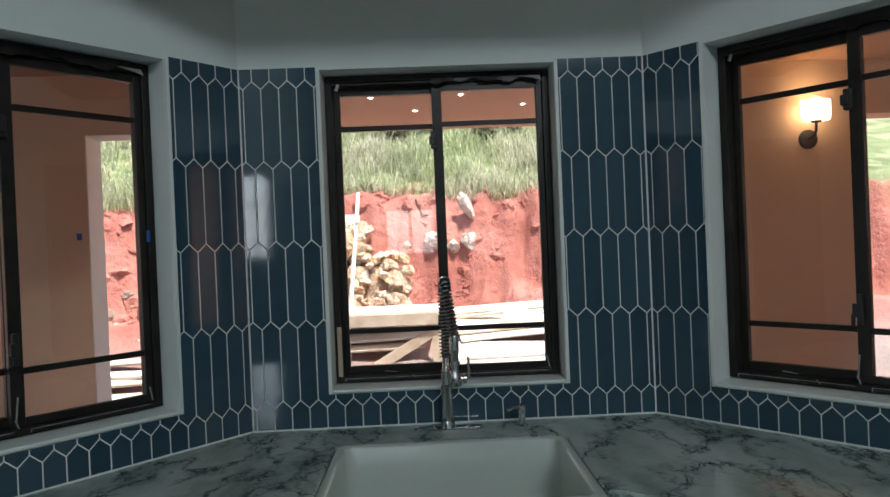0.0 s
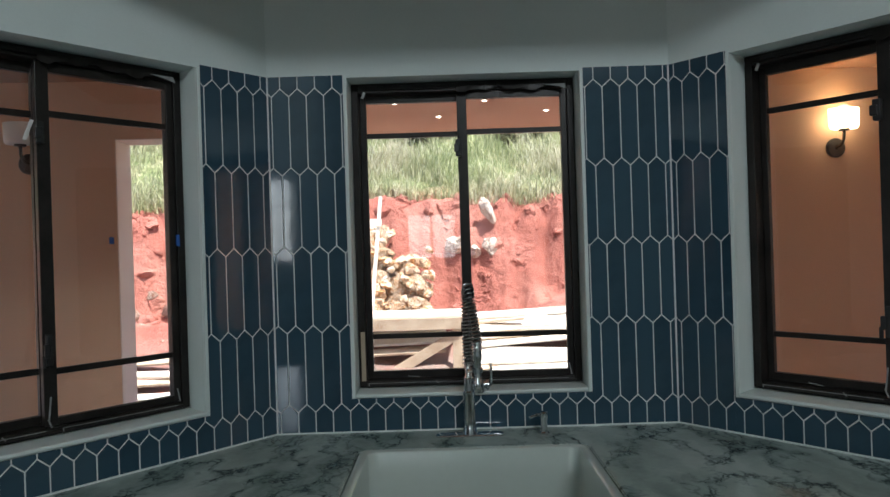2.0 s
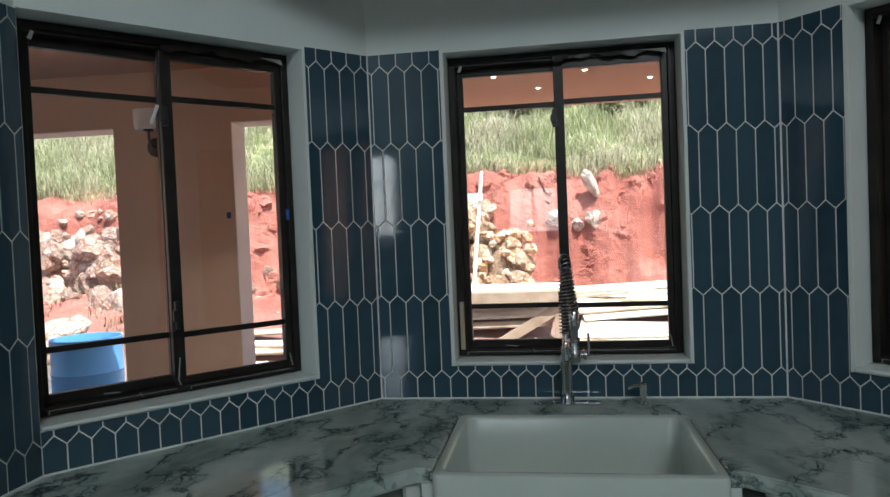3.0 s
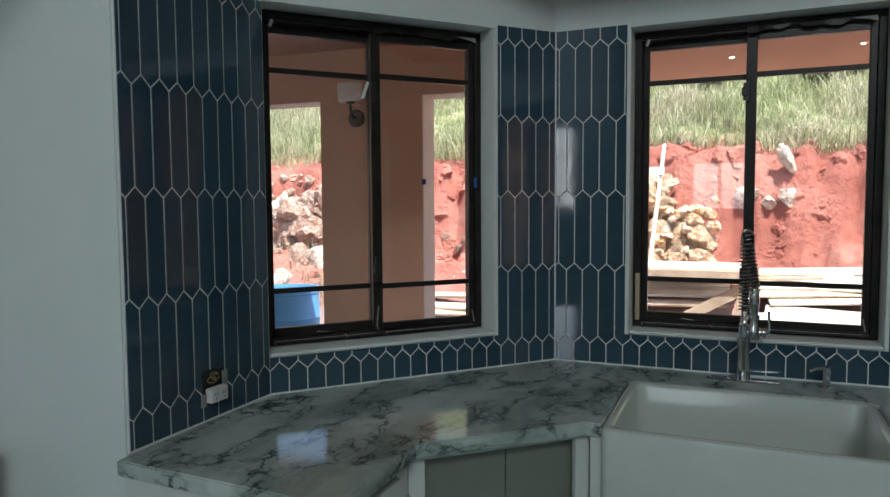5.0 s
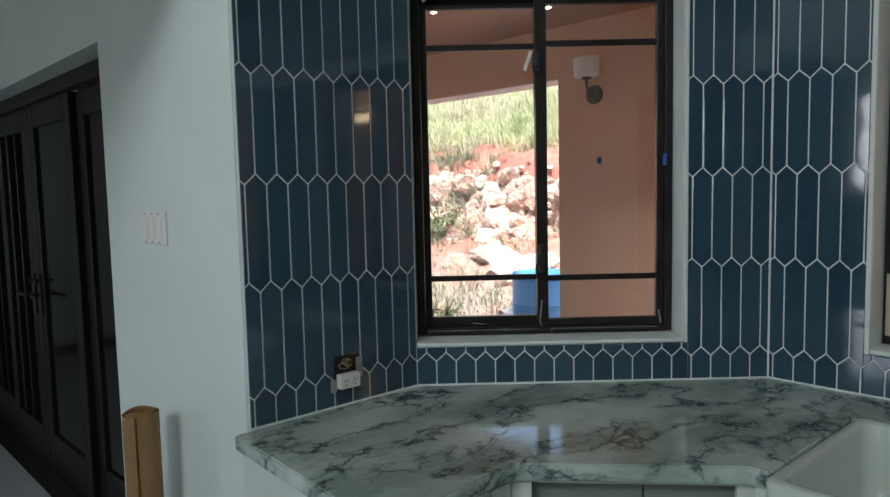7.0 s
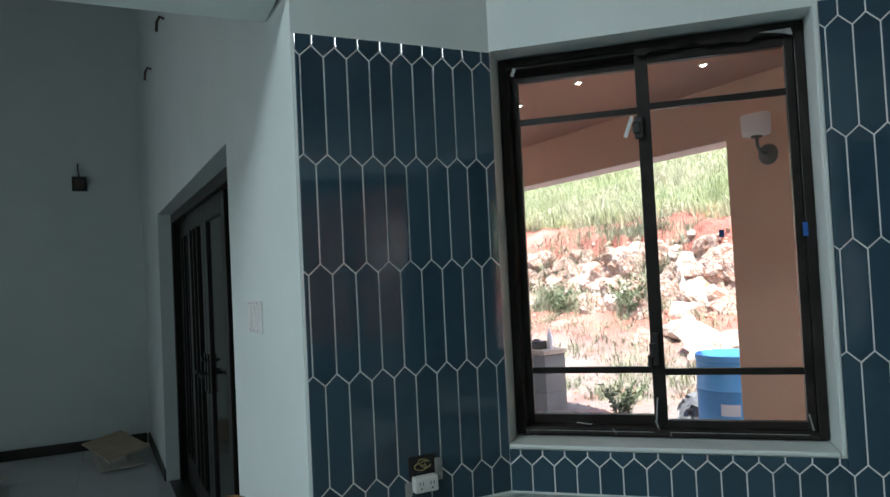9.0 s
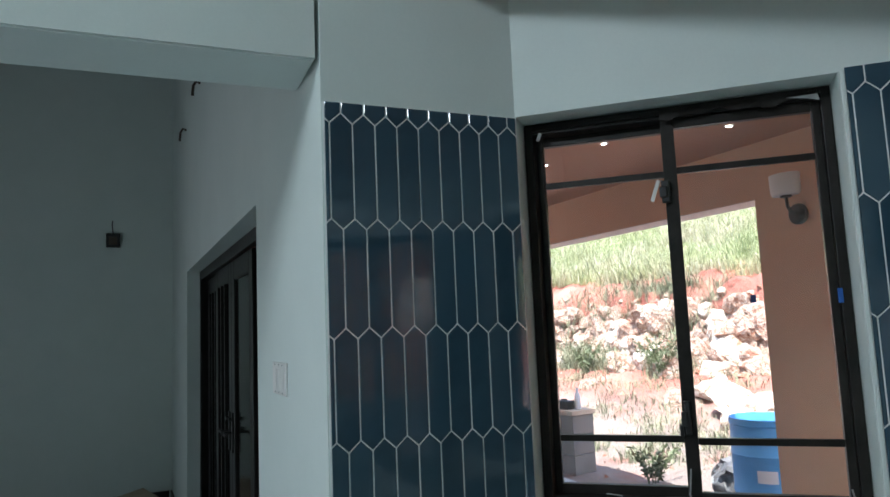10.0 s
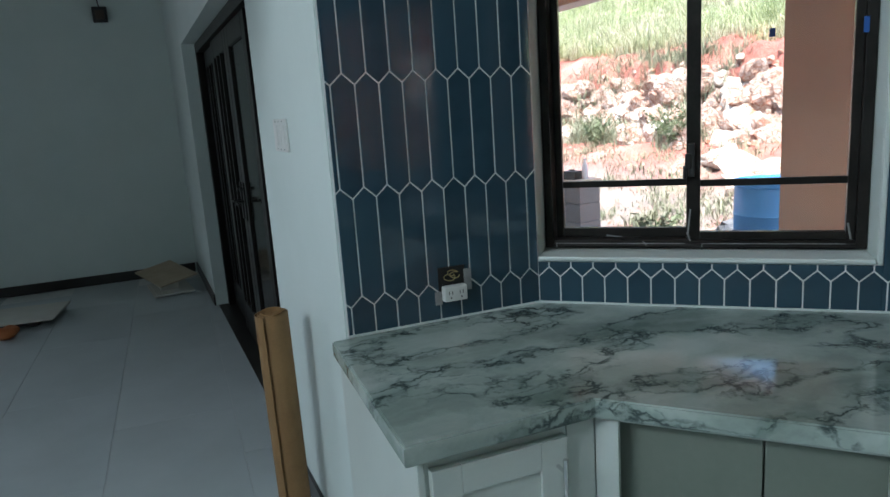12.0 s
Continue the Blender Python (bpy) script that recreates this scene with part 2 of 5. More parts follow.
link(M_FLOOR, _r, 0, _b, "Base Color")
_n2 = node(M_FLOOR, "ShaderNodeTexNoise", Scale=4.0, Detail=3.0)
link(M_FLOOR, _mp, 0, _n2, "Vector")
_mr = node(M_FLOOR, "ShaderNodeMapRange")
_mr.inputs[3].default_value, _mr.inputs[4].default_value = 0.36, 0.48
link(M_FLOOR, _n2, 0, _mr, 0)
link(M_FLOOR, _mr, 0, _b, "Roughness")

# window glass
M_GLASS = mat("clear_glass", 0.0)
_b = M_GLASS.node_tree.nodes["Principled BSDF"]
_b.inputs["Base Color"].default_value = (0.98, 0.99, 0.98, 1)
_b.inputs["Transmission Weight"].default_value = 1.0
_b.inputs["IOR"].default_value = 1.45

# lit lamp shade
M_LIT = mat("lit_lamp_glass", 0.4, 0, (0.9, 0.85, 0.75))
_b = M_LIT.node_tree.nodes["Principled BSDF"]
_b.inputs["Emission Color"].default_value = (1.0, 0.80, 0.48, 1)
_b.inputs["Emission Strength"].default_value = 2.6
M_SPOT = mat("recessed_lamp_glow", 0.4, 0, (0.9, 0.88, 0.8))
_b = M_SPOT.node_tree.nodes["Principled BSDF"]
_b.inputs["Emission Color"].default_value = (1.0, 0.90, 0.75, 1)
_b.inputs["Emission Strength"].default_value = 14.0

# red earth with pale stones and, on the slope above, dry soil under the grass
M_EARTH = mat("red_earth", 0.95)
_b = M_EARTH.node_tree.nodes["Principled BSDF"]
_mp = coords(M_EARTH)
_n = node(M_EARTH, "ShaderNodeTexNoise", Scale=0.9, Detail=9.0, Roughness=0.65)
link(M_EARTH, _mp, 0, _n, "Vector")
_r = ramp(M_EARTH, [(0.30, (0.23, 0.068, 0.050)), (0.50, (0.42, 0.150, 0.113)), (0.70, (0.54, 0.260, 0.208))])
link(M_EARTH, _n, 0, _r, 0)
_sep = M_EARTH.node_tree.nodes.new("ShaderNodeSeparateXYZ")
link(M_EARTH, _mp, 0, _sep, 0)
_gm = node(M_EARTH, "ShaderNodeMapRange")
_gm.inputs[1].default_value, _gm.inputs[2].default_value = 11.2, 11.9
link(M_EARTH, _sep, "Y", _gm, 0)
_gn = node(M_EARTH, "ShaderNodeTexNoise", Scale=2.5, Detail=6.0)
link(M_EARTH, _mp, 0, _gn, "Vector")
_gr = ramp(M_EARTH, [(0.3, (0.10, 0.13, 0.05)), (0.5, (0.20, 0.24, 0.10)), (0.7, (0.40, 0.37, 0.24))])
link(M_EARTH, _gn, 0, _gr, 0)
_mx = M_EARTH.node_tree.nodes.new("ShaderNodeMixRGB")
link(M_EARTH, _gm, 0, _mx, 0)
_yard = node(M_EARTH, "ShaderNodeMapRange")
_yard.inputs[1].default_value, _yard.inputs[2].default_value = 0.55, 0.15
link(M_EARTH, _sep, "Z", _yard, 0)
_yn = node(M_EARTH, "ShaderNodeTexNoise", Scale=1.6, Detail=8.0, Roughness=0.7)
link(M_EARTH, _mp, 0, _yn, "Vector")
_yr = ramp(M_EARTH, [(0.28, (0.1, 0.1, 0.1)), (0.50, (0.9, 0.9, 0.9))])
link(M_EARTH, _yn, 0, _yr, 0)
_ym = node(M_EARTH, "ShaderNodeMath")
_ym.operation = 'MULTIPLY'
link(M_EARTH, _yard, 0, _ym, 0)
link(M_EARTH, _yr, 0, _ym, 1)
_mxy = M_EARTH.node_tree.nodes.new("ShaderNodeMixRGB")
_mxy.inputs[2].default_value = (0.30, 0.255, 0.23, 1)
link(M_EARTH, _ym, 0, _mxy, 0)
link(M_EARTH, _r, 0, _mxy, 1)
link(M_EARTH, _mxy, 0, _mx, 1)
link(M_EARTH, _gr, 0, _mx, 2)
link(M_EARTH, _mx, 0, _b, "Base Color")
_n2 = node(M_EARTH, "ShaderNodeTexNoise", Scale=7.0, Detail=10.0, Roughness=0.7)
link(M_EARTH, _mp, 0, _n2, "Vector")
bump(M_EARTH, _n2, 0, 1.0, 0.10)

M_GRASS = mat("long_grass", 0.7)
_b = M_GRASS.node_tree.nodes["Principled BSDF"]
_g = M_GRASS.node_tree.nodes.new("ShaderNodeNewGeometry")
_fresh = ramp(M_GRASS, [(0.0, (0.13, 0.16, 0.07)), (0.35, (0.28, 0.33, 0.15)), (0.70, (0.45, 0.49, 0.27)), (1.0, (0.66, 0.65, 0.46))])
_dry = ramp(M_GRASS, [(0.0, (0.19, 0.18, 0.11)), (0.35, (0.40, 0.38, 0.25)), (0.70, (0.58, 0.55, 0.40)), (1.0, (0.76, 0.72, 0.58))])
link(M_GRASS, _g, "Random Per Island", _fresh, 0)
link(M_GRASS, _g, "Random Per Island", _dry, 0)
_mp = coords(M_GRASS)
_n = node(M_GRASS, "ShaderNodeTexNoise", Scale=0.55, Detail=4.0, Roughness=0.65)
link(M_GRASS, _mp, 0, _n, "Vector")
_sel = ramp(M_GRASS, [(0.42, (0, 0, 0)), (0.60, (1, 1, 1))])
link(M_GRASS, _n, 0, _sel, 0)
_r = M_GRASS.node_tree.nodes.new("ShaderNodeMixRGB")
link(M_GRASS, _sel, 0, _r, 0)
link(M_GRASS, _fresh, 0, _r, 1)
link(M_GRASS, _dry, 0, _r, 2)
link(M_GRASS, _r, 0, _b, "Base Color")
_t = M_GRASS.node_tree.nodes.new("ShaderNodeBsdfTranslucent")
link(M_GRASS, _r, 0, _t, "Color")
_ms = node(M_GRASS, "ShaderNodeMixShader", Fac=0.45)
link(M_GRASS, _b, 0, _ms, 1)
link(M_GRASS, _t, 0, _ms, 2)
link(M_GRASS, _ms, 0, M_GRASS.node_tree.nodes["Material Output"], "Surface")
M_LEAF = mottled("weed_leaves", (0.055, 0.075, 0.03), (0.13, 0.16, 0.075), 0.6, 3, 30, 0.1, 0.002)

M_WEED = mottled("grey_green_weeds", (0.09, 0.11, 0.055), (0.27, 0.27, 0.18), 0.8, 2.2, 12, 0.0, 0.002)
# apricot reveal with the sun on it put into a paler colour
M_REVEAL = mottled("sunlit_reveal_render", (0.70, 0.60, 0.53), (0.78, 0.69, 0.62), 0.8, 2, 60, 0.2, 0.002)

# ---- building blocks ----
def box(bm, x0, x1, y0, y1, z0, z1, m=None):
    vs = [bm.verts.new(v) for v in ((x0, y0, z0), (x1, y0, z0), (x1, y1, z0), (x0, y1, z0), (x0, y0, z1), (x1, y0, z1), (x1, y1, z1), (x0, y1, z1))]
    if m is not None:
        for v in vs:
            v.co = m @ v.co
    for f in ((0, 3, 2, 1), (4, 5, 6, 7), (0, 1, 5, 4), (1, 2, 6, 5), (2, 3, 7, 6), (3, 0, 4, 7)):
        bm.faces.new([vs[i] for i in f])
    return vs


def bevelled(bm, amount, segments=2):
    bmesh.ops.bevel(bm, geom=bm.edges[:], offset=amount, segments=segments, affect='EDGES', profile=0.5)


def prism(bm, outline, z0, z1):
    """A vertical prism over a flat outline."""
    lo = [bm.verts.new((x, y, z0)) for x, y in outline]
    hi = [bm.verts.new((x, y, z1)) for x, y in outline]
    n = len(outline)
    bm.faces.new(hi)
    bm.faces.new(lo[::-1])
    for i in range(n):
        bm.faces.new((lo[i], lo[(i + 1) % n], hi[(i + 1) % n], hi[i]))


def turned(bm, profile, m=None, segs=28):
    """A body of revolution about z from (radius, height) pairs, closed at both ends."""
    rings = []
    for r, z in profile:
        rings.append([bm.verts.new((m or Matrix()) @ Vector((r * math.cos(2 * math.pi * i / segs), r * math.sin(2 * math.pi * i / segs), z))) for i in range(segs)])
    for a, b in zip(rings, rings[1:]):
        for i in range(segs):
            bm.faces.new((a[i], a[(i + 1) % segs], b[(i + 1) % segs], b[i]))
    bm.faces.new(rings[0][::-1])
    bm.faces.new(rings[-1])


def tube(bm, points, radius, segs=10):
    """A round rod along a line of points."""
    pts = [Vector(p) for p in points]
    rings = []
    side = None
    for i, p in enumerate(pts):
        d = (pts[min(i + 1, len(pts) - 1)] - pts[max(i - 1, 0)]).normalized()
        if side is None:
            side = d.orthogonal().normalized()
        side = (side - d * side.dot(d)).normalized()
        up = d.cross(side)
        rings.append([bm.verts.new(p + radius * (math.cos(2 * math.pi * k / segs) * side + math.sin(2 * math.pi * k / segs) * up)) for k in range(segs)])
    for a, b in zip(rings, rings[1:]):
        for i in range(segs):
            bm.faces.new((a[i], a[(i + 1) % segs], b[(i + 1) % segs], b[i]))
    bm.faces.new(rings[0][::-1])
    bm.faces.new(rings[-1])


def mesh_of(name, bm, material, smooth=False):
    bmesh.ops.recalc_face_normals(bm, faces=bm.faces[:])
    me = bpy.data.meshes.new(name)
    bm.to_mesh(me)
    bm.free()
    me.materials.append(material)
    if smooth:
        me.shade_smooth()
        me.set_sharp_from_angle(angle=radians(38))
    return me


def part(name, bm, material, parent=None, label="", m=None, smooth=False):
    ob = new(name, mesh_of(name, bm, material, smooth))
    if parent is not None:
        ob.parent = parent
    if m is not None:
        ob.matrix_local = m
    if label:
        tagged(ob, label)
    return ob


def thing(name, label, category, group="", m=None, kind=""):
    ob = new(name)
    ob.empty_display_size = 0.1
    if m is not None:
        ob.matrix_world = m
    return tagged(ob, label, category, group, kind)


def boxes(*specs, bevel=0.0, seg=2):
    bm = bmesh.new()
    for s in specs:
        if bevel:
            tmp = bmesh.new()
            box(tmp, *s)
            bevelled(tmp, bevel, seg)
            me = bpy.data.meshes.new("tmp")
            tmp.to_mesh(me)
            tmp.free()
            bm.from_mesh(me)
            bpy.data.meshes.remove(me)
        else:
            box(bm, *s)
    return bm


# ---- plan of the bay ----
BACK_Y = 3.02
C0L, C0R = Vector((-0.245, BACK_Y)), Vector((1.337, BACK_Y))
C1L, C1R = Vector((-1.061, 2.097)), Vector((2.153, 2.097))
E2L, E2R = Vector((-1.055, 1.465)), Vector((2.147, 1.465))
CTR = 0.90            # worktop height
TILE_TOP = 2.303
SILL, HEAD = 1.048, 2.294
CEIL = 4.90
WALL_T = 0.24
MID_X = 0.546


def wall_frame(a, b):
    """Matrix of a wall: u along it from a to b, second axis outwards (to the left of u), z up."""
    u = (b - a).normalized()
    return Matrix(((u.x, -u.y, 0, a.x), (u.y, u.x, 0, a.y), (0, 0, 1, 0), (0, 0, 0, 1)))


# left flank, left bay, back, right bay, right flank: going from e2 left round to e2 right
FRAMES = {"flank_l": (wall_frame(E2L, C1L), (C1L - E2L).length), "bay_l": (wall_frame(C1L, C0L), (C0L - C1L).length),
          "back": (wall_frame(C0L, C0R), (C0R - C0L).length), "bay_r": (wall_frame(C0R, C1R), (C1R - C0R).length),
          "flank_r": (wall_frame(C1R, E2R), (E2R - C1R).length)}
OPEN = {"bay_l": (0.004, 0.931), "back": (0.316, 1.228), "bay_r": (0.250, 1.170)}


def wall_with_opening(name, m, length, opening, label, ext0=0.0, ext1=0.0, top=CEIL):
    bm = bmesh.new()
    if opening:
        a, b = opening
        parts = [(-ext0, a, 0, top), (b, length + ext1, 0, top), (a, b, 0, SILL), (a, b, HEAD, top)]
    else:
        parts = [(-ext0, length + ext1, 0, top)]
    for u0, u1, z0, z1 in parts:
        if u1 - u0 > 0.001:
            box(bm, u0, u1, 0.0, WALL_T, z0, z1)
    return tagged(part(name, bm, M_WALL, None, label, m), category="wall", kind="structure")


wall_with_opening("wall_flank_west", *FRAMES["flank_l"], None, "white wall stub beside the kitchen bay, lower part tiled blue")
wall_with_opening("wall_bay_west", *FRAMES["bay_l"], OPEN["bay_l"], "white slanted bay wall with a window opening", 0.05, 0.05)
wall_with_opening("wall_bay_north", *FRAMES["back"], OPEN["back"], "white bay wall with the window over the sink", 0.03, 0.03)
wall_with_opening("wall_bay_east", *FRAMES["bay_r"], OPEN["bay_r"], "white slanted bay wall with a window opening", 0.05, 0.05)
wall_with_opening("wall_flank_east", *FRAMES["flank_r"], None, "white wall closing the kitchen bay")

# house wall with the dark doors; runs a little askew from the bay
DOOR_A, DOOR_B = Vector((-1.054, 1.461)), Vector((-6.92, 1.187))
DM = wall_frame(DOOR_B, DOOR_A)        # u from the far corner to the bay, outwards is +y
DLEN = (DOOR_A - DOOR_B).length
D0, D1, DTOP = 1.66, 4.834, 2.172       # door opening along u


def simple(name, specs, material, label, category, kind="structure", m=None, bevel=0.0):
    return tagged(part(name, boxes(*specs, bevel=bevel), material, None, label, m), category=category, kind=kind)


simple("wall_terrace", [(-0.3, D0, 0, 0.26, 0, CEIL), (D1, DLEN - 0.002, 0, 0.26, 0, CEIL), (D0, D1, 0, 0.26, DTOP, CEIL)], M_WALL,
       "white living room wall with a wide dark door opening", "wall", m=DM)
simple("wall_west", [(-7.15, -6.90, -2.65, 1.42, 0, CEIL), (-7.15, -6.90, -3.85, -2.65, 2.3, CEIL), (-7.15, -6.90, -4.24, -3.85, 0, CEIL)], M_WALL, "white end wall of the living room with a lamp outlet", "wall")
# unseen wall, dark only so that less light bounces into the living room
simple("wall_south_living", [(-6.90, -2.21, -4.24, -4.0, 0, CEIL)], M_BRONZE, "unseen living room wall, coloured dark brown to cut bounced light", "wall")
simple("wall_south", [(-2.21, -1.67, -4.24, -4.0, 0, 1.5), (-2.21, -1.67, -4.24, -4.0, 2.67, CEIL),
                      (-1.67, -0.90, -4.24, -4.0, 0, CEIL), (-0.90, 4.0, -4.24, -4.0, 2.14, 4.25), (-0.90, -0.14, -4.24, -4.0, 0, 2.14), (0.60, 4.0, -4.24, -4.0, 0, 2.14), (-0.14, 0.60, -4.24, -4.0, 0, 1.46),
                      (-0.90, 4.0, -4.24, -4.0, 4.75, CEIL), (3.12, 4.0, -4.24, -4.0, 4.25, 4.75), (4.0, 4.2, -4.24, -4.0, 0, CEIL)], M_WALL, "white wall behind, with low windows and an added high opening for fill light", "wall")
simple("wall_east", [(4.2, 4.44, -4.24, 1.68, 0, CEIL)], M_WALL, "plain white wall closing the kitchen", "wall")
simple("wall_northeast", [(2.14, 4.2, 1.457, 1.69, 0, CEIL)], M_WALL, "plain white wall beside the kitchen bay", "wall")
simple("ceiling", [(-1.2, 4.44, -4.24, 3.4, CEIL, CEIL + 0.15)], M_WALL, "white plastered kitchen ceiling high above", "ceiling")
# unseen ceiling, darkened for the same reason: less bounced light
simple("ceiling_living", [(-7.15, -1.2, -4.24, 1.75, CEIL, CEIL + 0.15)], M_BRONZE, "unseen living room ceiling, coloured dark to cut bounced light", "ceiling")
# unseen overhang, added to keep sun from entering by the clerestory
simple("eave", [(-7.15, 4.44, -5.25, -4.245, CEIL - 0.10, CEIL + 0.15)], M_WALL, "unseen white overhang added at the back to block the sun", "eave")
# beam between kitchen and living room
_bm = boxes((-1.330, -1.056, -4.0, 1.447, 2.410, CEIL - 0.004))
bmesh.ops.bevel(_bm, geom=[e for e in _bm.edges if all(abs(v.co.z - 2.410) < 1e-4 for v in e.verts)], offset=0.006, segments=2, affect='EDGES')
tagged(part("beam", _bm, M_WALL, None, "white plastered beam over the opening between kitchen and living room"), category="beam", kind="structure")


# ---- windows ----
def window(name, key, flip, label):
    """Sliding window: dark frame, two sashes of two bars each, white sill and reveal edge. Local axes: u, outwards, z."""
    m, _ = FRAMES[key]
    a, b = OPEN[key]
    g = 0.002
    w = tagged(thing(name, label, "window", m=m), kind="structure")
    f0, f1 = 0.105, 0.205
    bmf = boxes((a + g, a + 0.030, f0, f1, SILL + 0.006, HEAD - g), (b - 0.030, b - g, f0, f1, SILL + 0.006, HEAD - g),
                (a + 0.030, b - 0.030, f0, f1, HEAD - 0.040, HEAD - g), (a + 0.030, b - 0.030, f0, f1, SILL + 0.006, SILL + 0.030),
                (a + 0.031, b - 0.031, f0 - 0.012, f0, SILL + 0.010, SILL + 0.022), (a + 0.031, b - 0.031, f0 - 0.012, f0, HEAD - 0.03, HEAD - 0.014), bevel=0.0025)
    part("window_frame", bmf, M_FRAME, w)
    mid = (a + b) / 2 - 0.004
    z0, z1 = SILL + 0.031, HEAD - 0.041
    zb, zt = 1.252, 2.088

    def sash(u0, u1, w0, w1, st_l, st_r, low):
        s = part("sash", boxes((u0, u0 + st_l, w0, w1, z0, z1), (u1 - st_r, u1, w0, w1, z0, z1), (u0 + st_l, u1 - st_r, w0, w1, z1 - 0.03, z1),
                               (u0 + st_l, u1 - st_r, w0, w1, z0, z0 + low), bevel=0.002), M_FRAME, w)
        for z in (zb, zt):
            part("glazing_bar", boxes((u0 + st_l, u1 - st_r, w0 + 0.004, w1 - 0.004, z - 0.010, z + 0.010), bevel=0.002), M_FRAME, s)
        wm = (w0 + w1) / 2
        for q0, q1 in ((z0 + low, zb - 0.010), (zb + 0.010, zt - 0.010), (zt + 0.010, z1 - 0.03)):
            p = part("pane", boxes((u0 + st_l - 0.002, u1 - st_r + 0.002, wm - 0.002, wm + 0.002, q0, q1)), M_GLASS, s)
            p.visible_shadow = False
        return s

    # outer sash towards the start of the wall, inner sash overlapping it at the meeting stile
    o = sash(a + 0.031, mid + 0.012, 0.158, 0.186, 0.024, 0.030, 0.030)
    i = sash(mid - 0.020, b - 0.031, 0.116, 0.144, 0.040, 0.024, 0.024)
    # pull on the meeting stile and catch near the head
    bmh = boxes((mid - 0.014, mid + 0.004, 0.094, 0.116, 1.275, 1.375), (mid - 0.024, mid - 0.006, 0.084, 0.098, 1.30, 1.345), (mid - 0.030, mid - 0.018, 0.088, 0.100, 1.27, 1.31), bevel=0.003)
    part("window_catch", bmh, M_BLACK, i)
    bmh = boxes((mid - 0.030, mid - 0.004, 0.090, 0.116, 1.985, 2.055), (mid - 0.036, mid - 0.012, 0.080, 0.094, 2.0, 2.035), bevel=0.004)
    part("window_catch", bmh, M_BLACK, i)
    # shreds of film left at the foot of the meeting stile and on the bottom rail
    for u, z, ln, tilt, long_z in ((mid - 0.018, SILL + 0.055, 0.075, 0.10, True), (mid - 0.010, SILL + 0.030, 0.030, -0.35, True), (a + 0.20, SILL + 0.048, 0.05, 0.12, False), (b - 0.048, SILL + 0.035, 0.05, -0.2, True), (a + 0.31, SILL + 0.030, 0.018, 0.9, False)):
        bmh = boxes((u, u + 0.005, 0.0905, 0.0925, z, z + ln) if long_z else (u, u + ln, 0.0905, 0.0925, z, z + 0.004), bevel=0.0006)
        bmesh.ops.rotate(bmh, verts=bmh.verts[:], cent=(u, 0.0915, z), matrix=Matrix.Rotation(tilt, 3, 'Y'))
        part("film_shred", bmh, M_TAPE, w, "pale shred of protective film")
    for u0, u1 in ((a + 0.040, mid - 0.024), (mid + 0.024, b - 0.058)):
        bmh = boxes((u0, u1, f0 - 0.0155, f0 - 0.0125, SILL + 0.0225, SILL + 0.0245), (u0, u0 + 0.003, f0 - 0.0155, f0 - 0.0125, SILL + 0.006, SILL + 0.022))
        part("film_edge", bmh, M_TAPE, w, "pale torn edge of protective film")
    # torn protective film on the head of the frame
    bmh = bmesh.new()
    n = 14
    rows = []
    for k in range(n + 1):
        u = mid - 0.02 + (b - 0.05 - mid) * k / n
        sag = 0.012 * math.sin(k * 1.9) + 0.010 * math.sin(k * 0.7 + 1)
        rows.append((bmh.verts.new((u, f0 - 0.014, HEAD - 0.012)), bmh.verts.new((u, f0 - 0.020 - 0.004 * math.sin(k), HEAD - 0.042 - sag * 0.6)), bmh.verts.new((u, f0 - 0.0165, HEAD - 0.014))))
    for p, q in zip(rows, rows[1:]):
        bmh.faces.new((p[0], q[0], q[1], p[1]))
        bmh.faces.new((p[1], q[1], q[2], p[2]))
    part("protective_film", bmh, M_FRAME, w, "loose dark protective film along the head")
    bmh = boxes((a + 0.046, a + 0.058, f0 - 0.006, f0 - 0.001, HEAD - 0.062, HEAD - 0.034), bevel=0.001)
    bmesh.ops.rotate(bmh, verts=bmh.verts[:], cent=(a + 0.05, f0, HEAD - 0.05), matrix=Matrix.Rotation(0.4, 3, 'Y'))
    tip = [bmh.verts.new(p) for p in ((b - 0.125, f0 - 0.022, HEAD - 0.030), (b - 0.040, f0 - 0.022, HEAD - 0.028), (b - 0.036, f0 - 0.030, HEAD - 0.052), (b - 0.070, f0 - 0.026, HEAD - 0.040))]
    bmh.faces.new(tip)
    bmh.faces.new([bmh.verts.new(v.co + Vector((0, 0.0015, 0))) for v in reversed(tip)])
    part("tape_scrap", bmh, M_TAPE, w, "torn grey tape")
    if key == "bay_l":
        bmh = boxes((mid - 0.048, mid - 0.036, 0.098, 0.102, 1.985, 2.055), bevel=0.001)
        bmesh.ops.rotate(bmh, verts=bmh.verts[:], cent=(mid - 0.03, 0.11, 2.04), matrix=Matrix.Rotation(0.35, 3, 'Y'))
        part("tape_scrap", bmh, M_PLASTIC, w, "loose white tape at the catch")
    # white sill with a rounded nose, and thin plaster edge round the opening
    bms = boxes((a + 0.004, b - 0.004, -0.022, 0.103, SILL - 0.010, SILL + 0.004), bevel=0.004)
    part("window_sill", bms, M_TRIM, w)
    bms = boxes((a + 0.001, b + 0.012, -0.013, -0.0005, SILL - 0.0135, SILL - 0.0108), (b + 0.0005, b + 0.013, -0.013, -0.0005, SILL - 0.0105, HEAD), bevel=0.002)
    if a > 0.05:
        box(bms, a - 0.013, a - 0.0005, -0.013, -0.0005, SILL - 0.0135, HEAD)
    part("edge_trim", bms, M_TRIM, w)
    return w, o, i


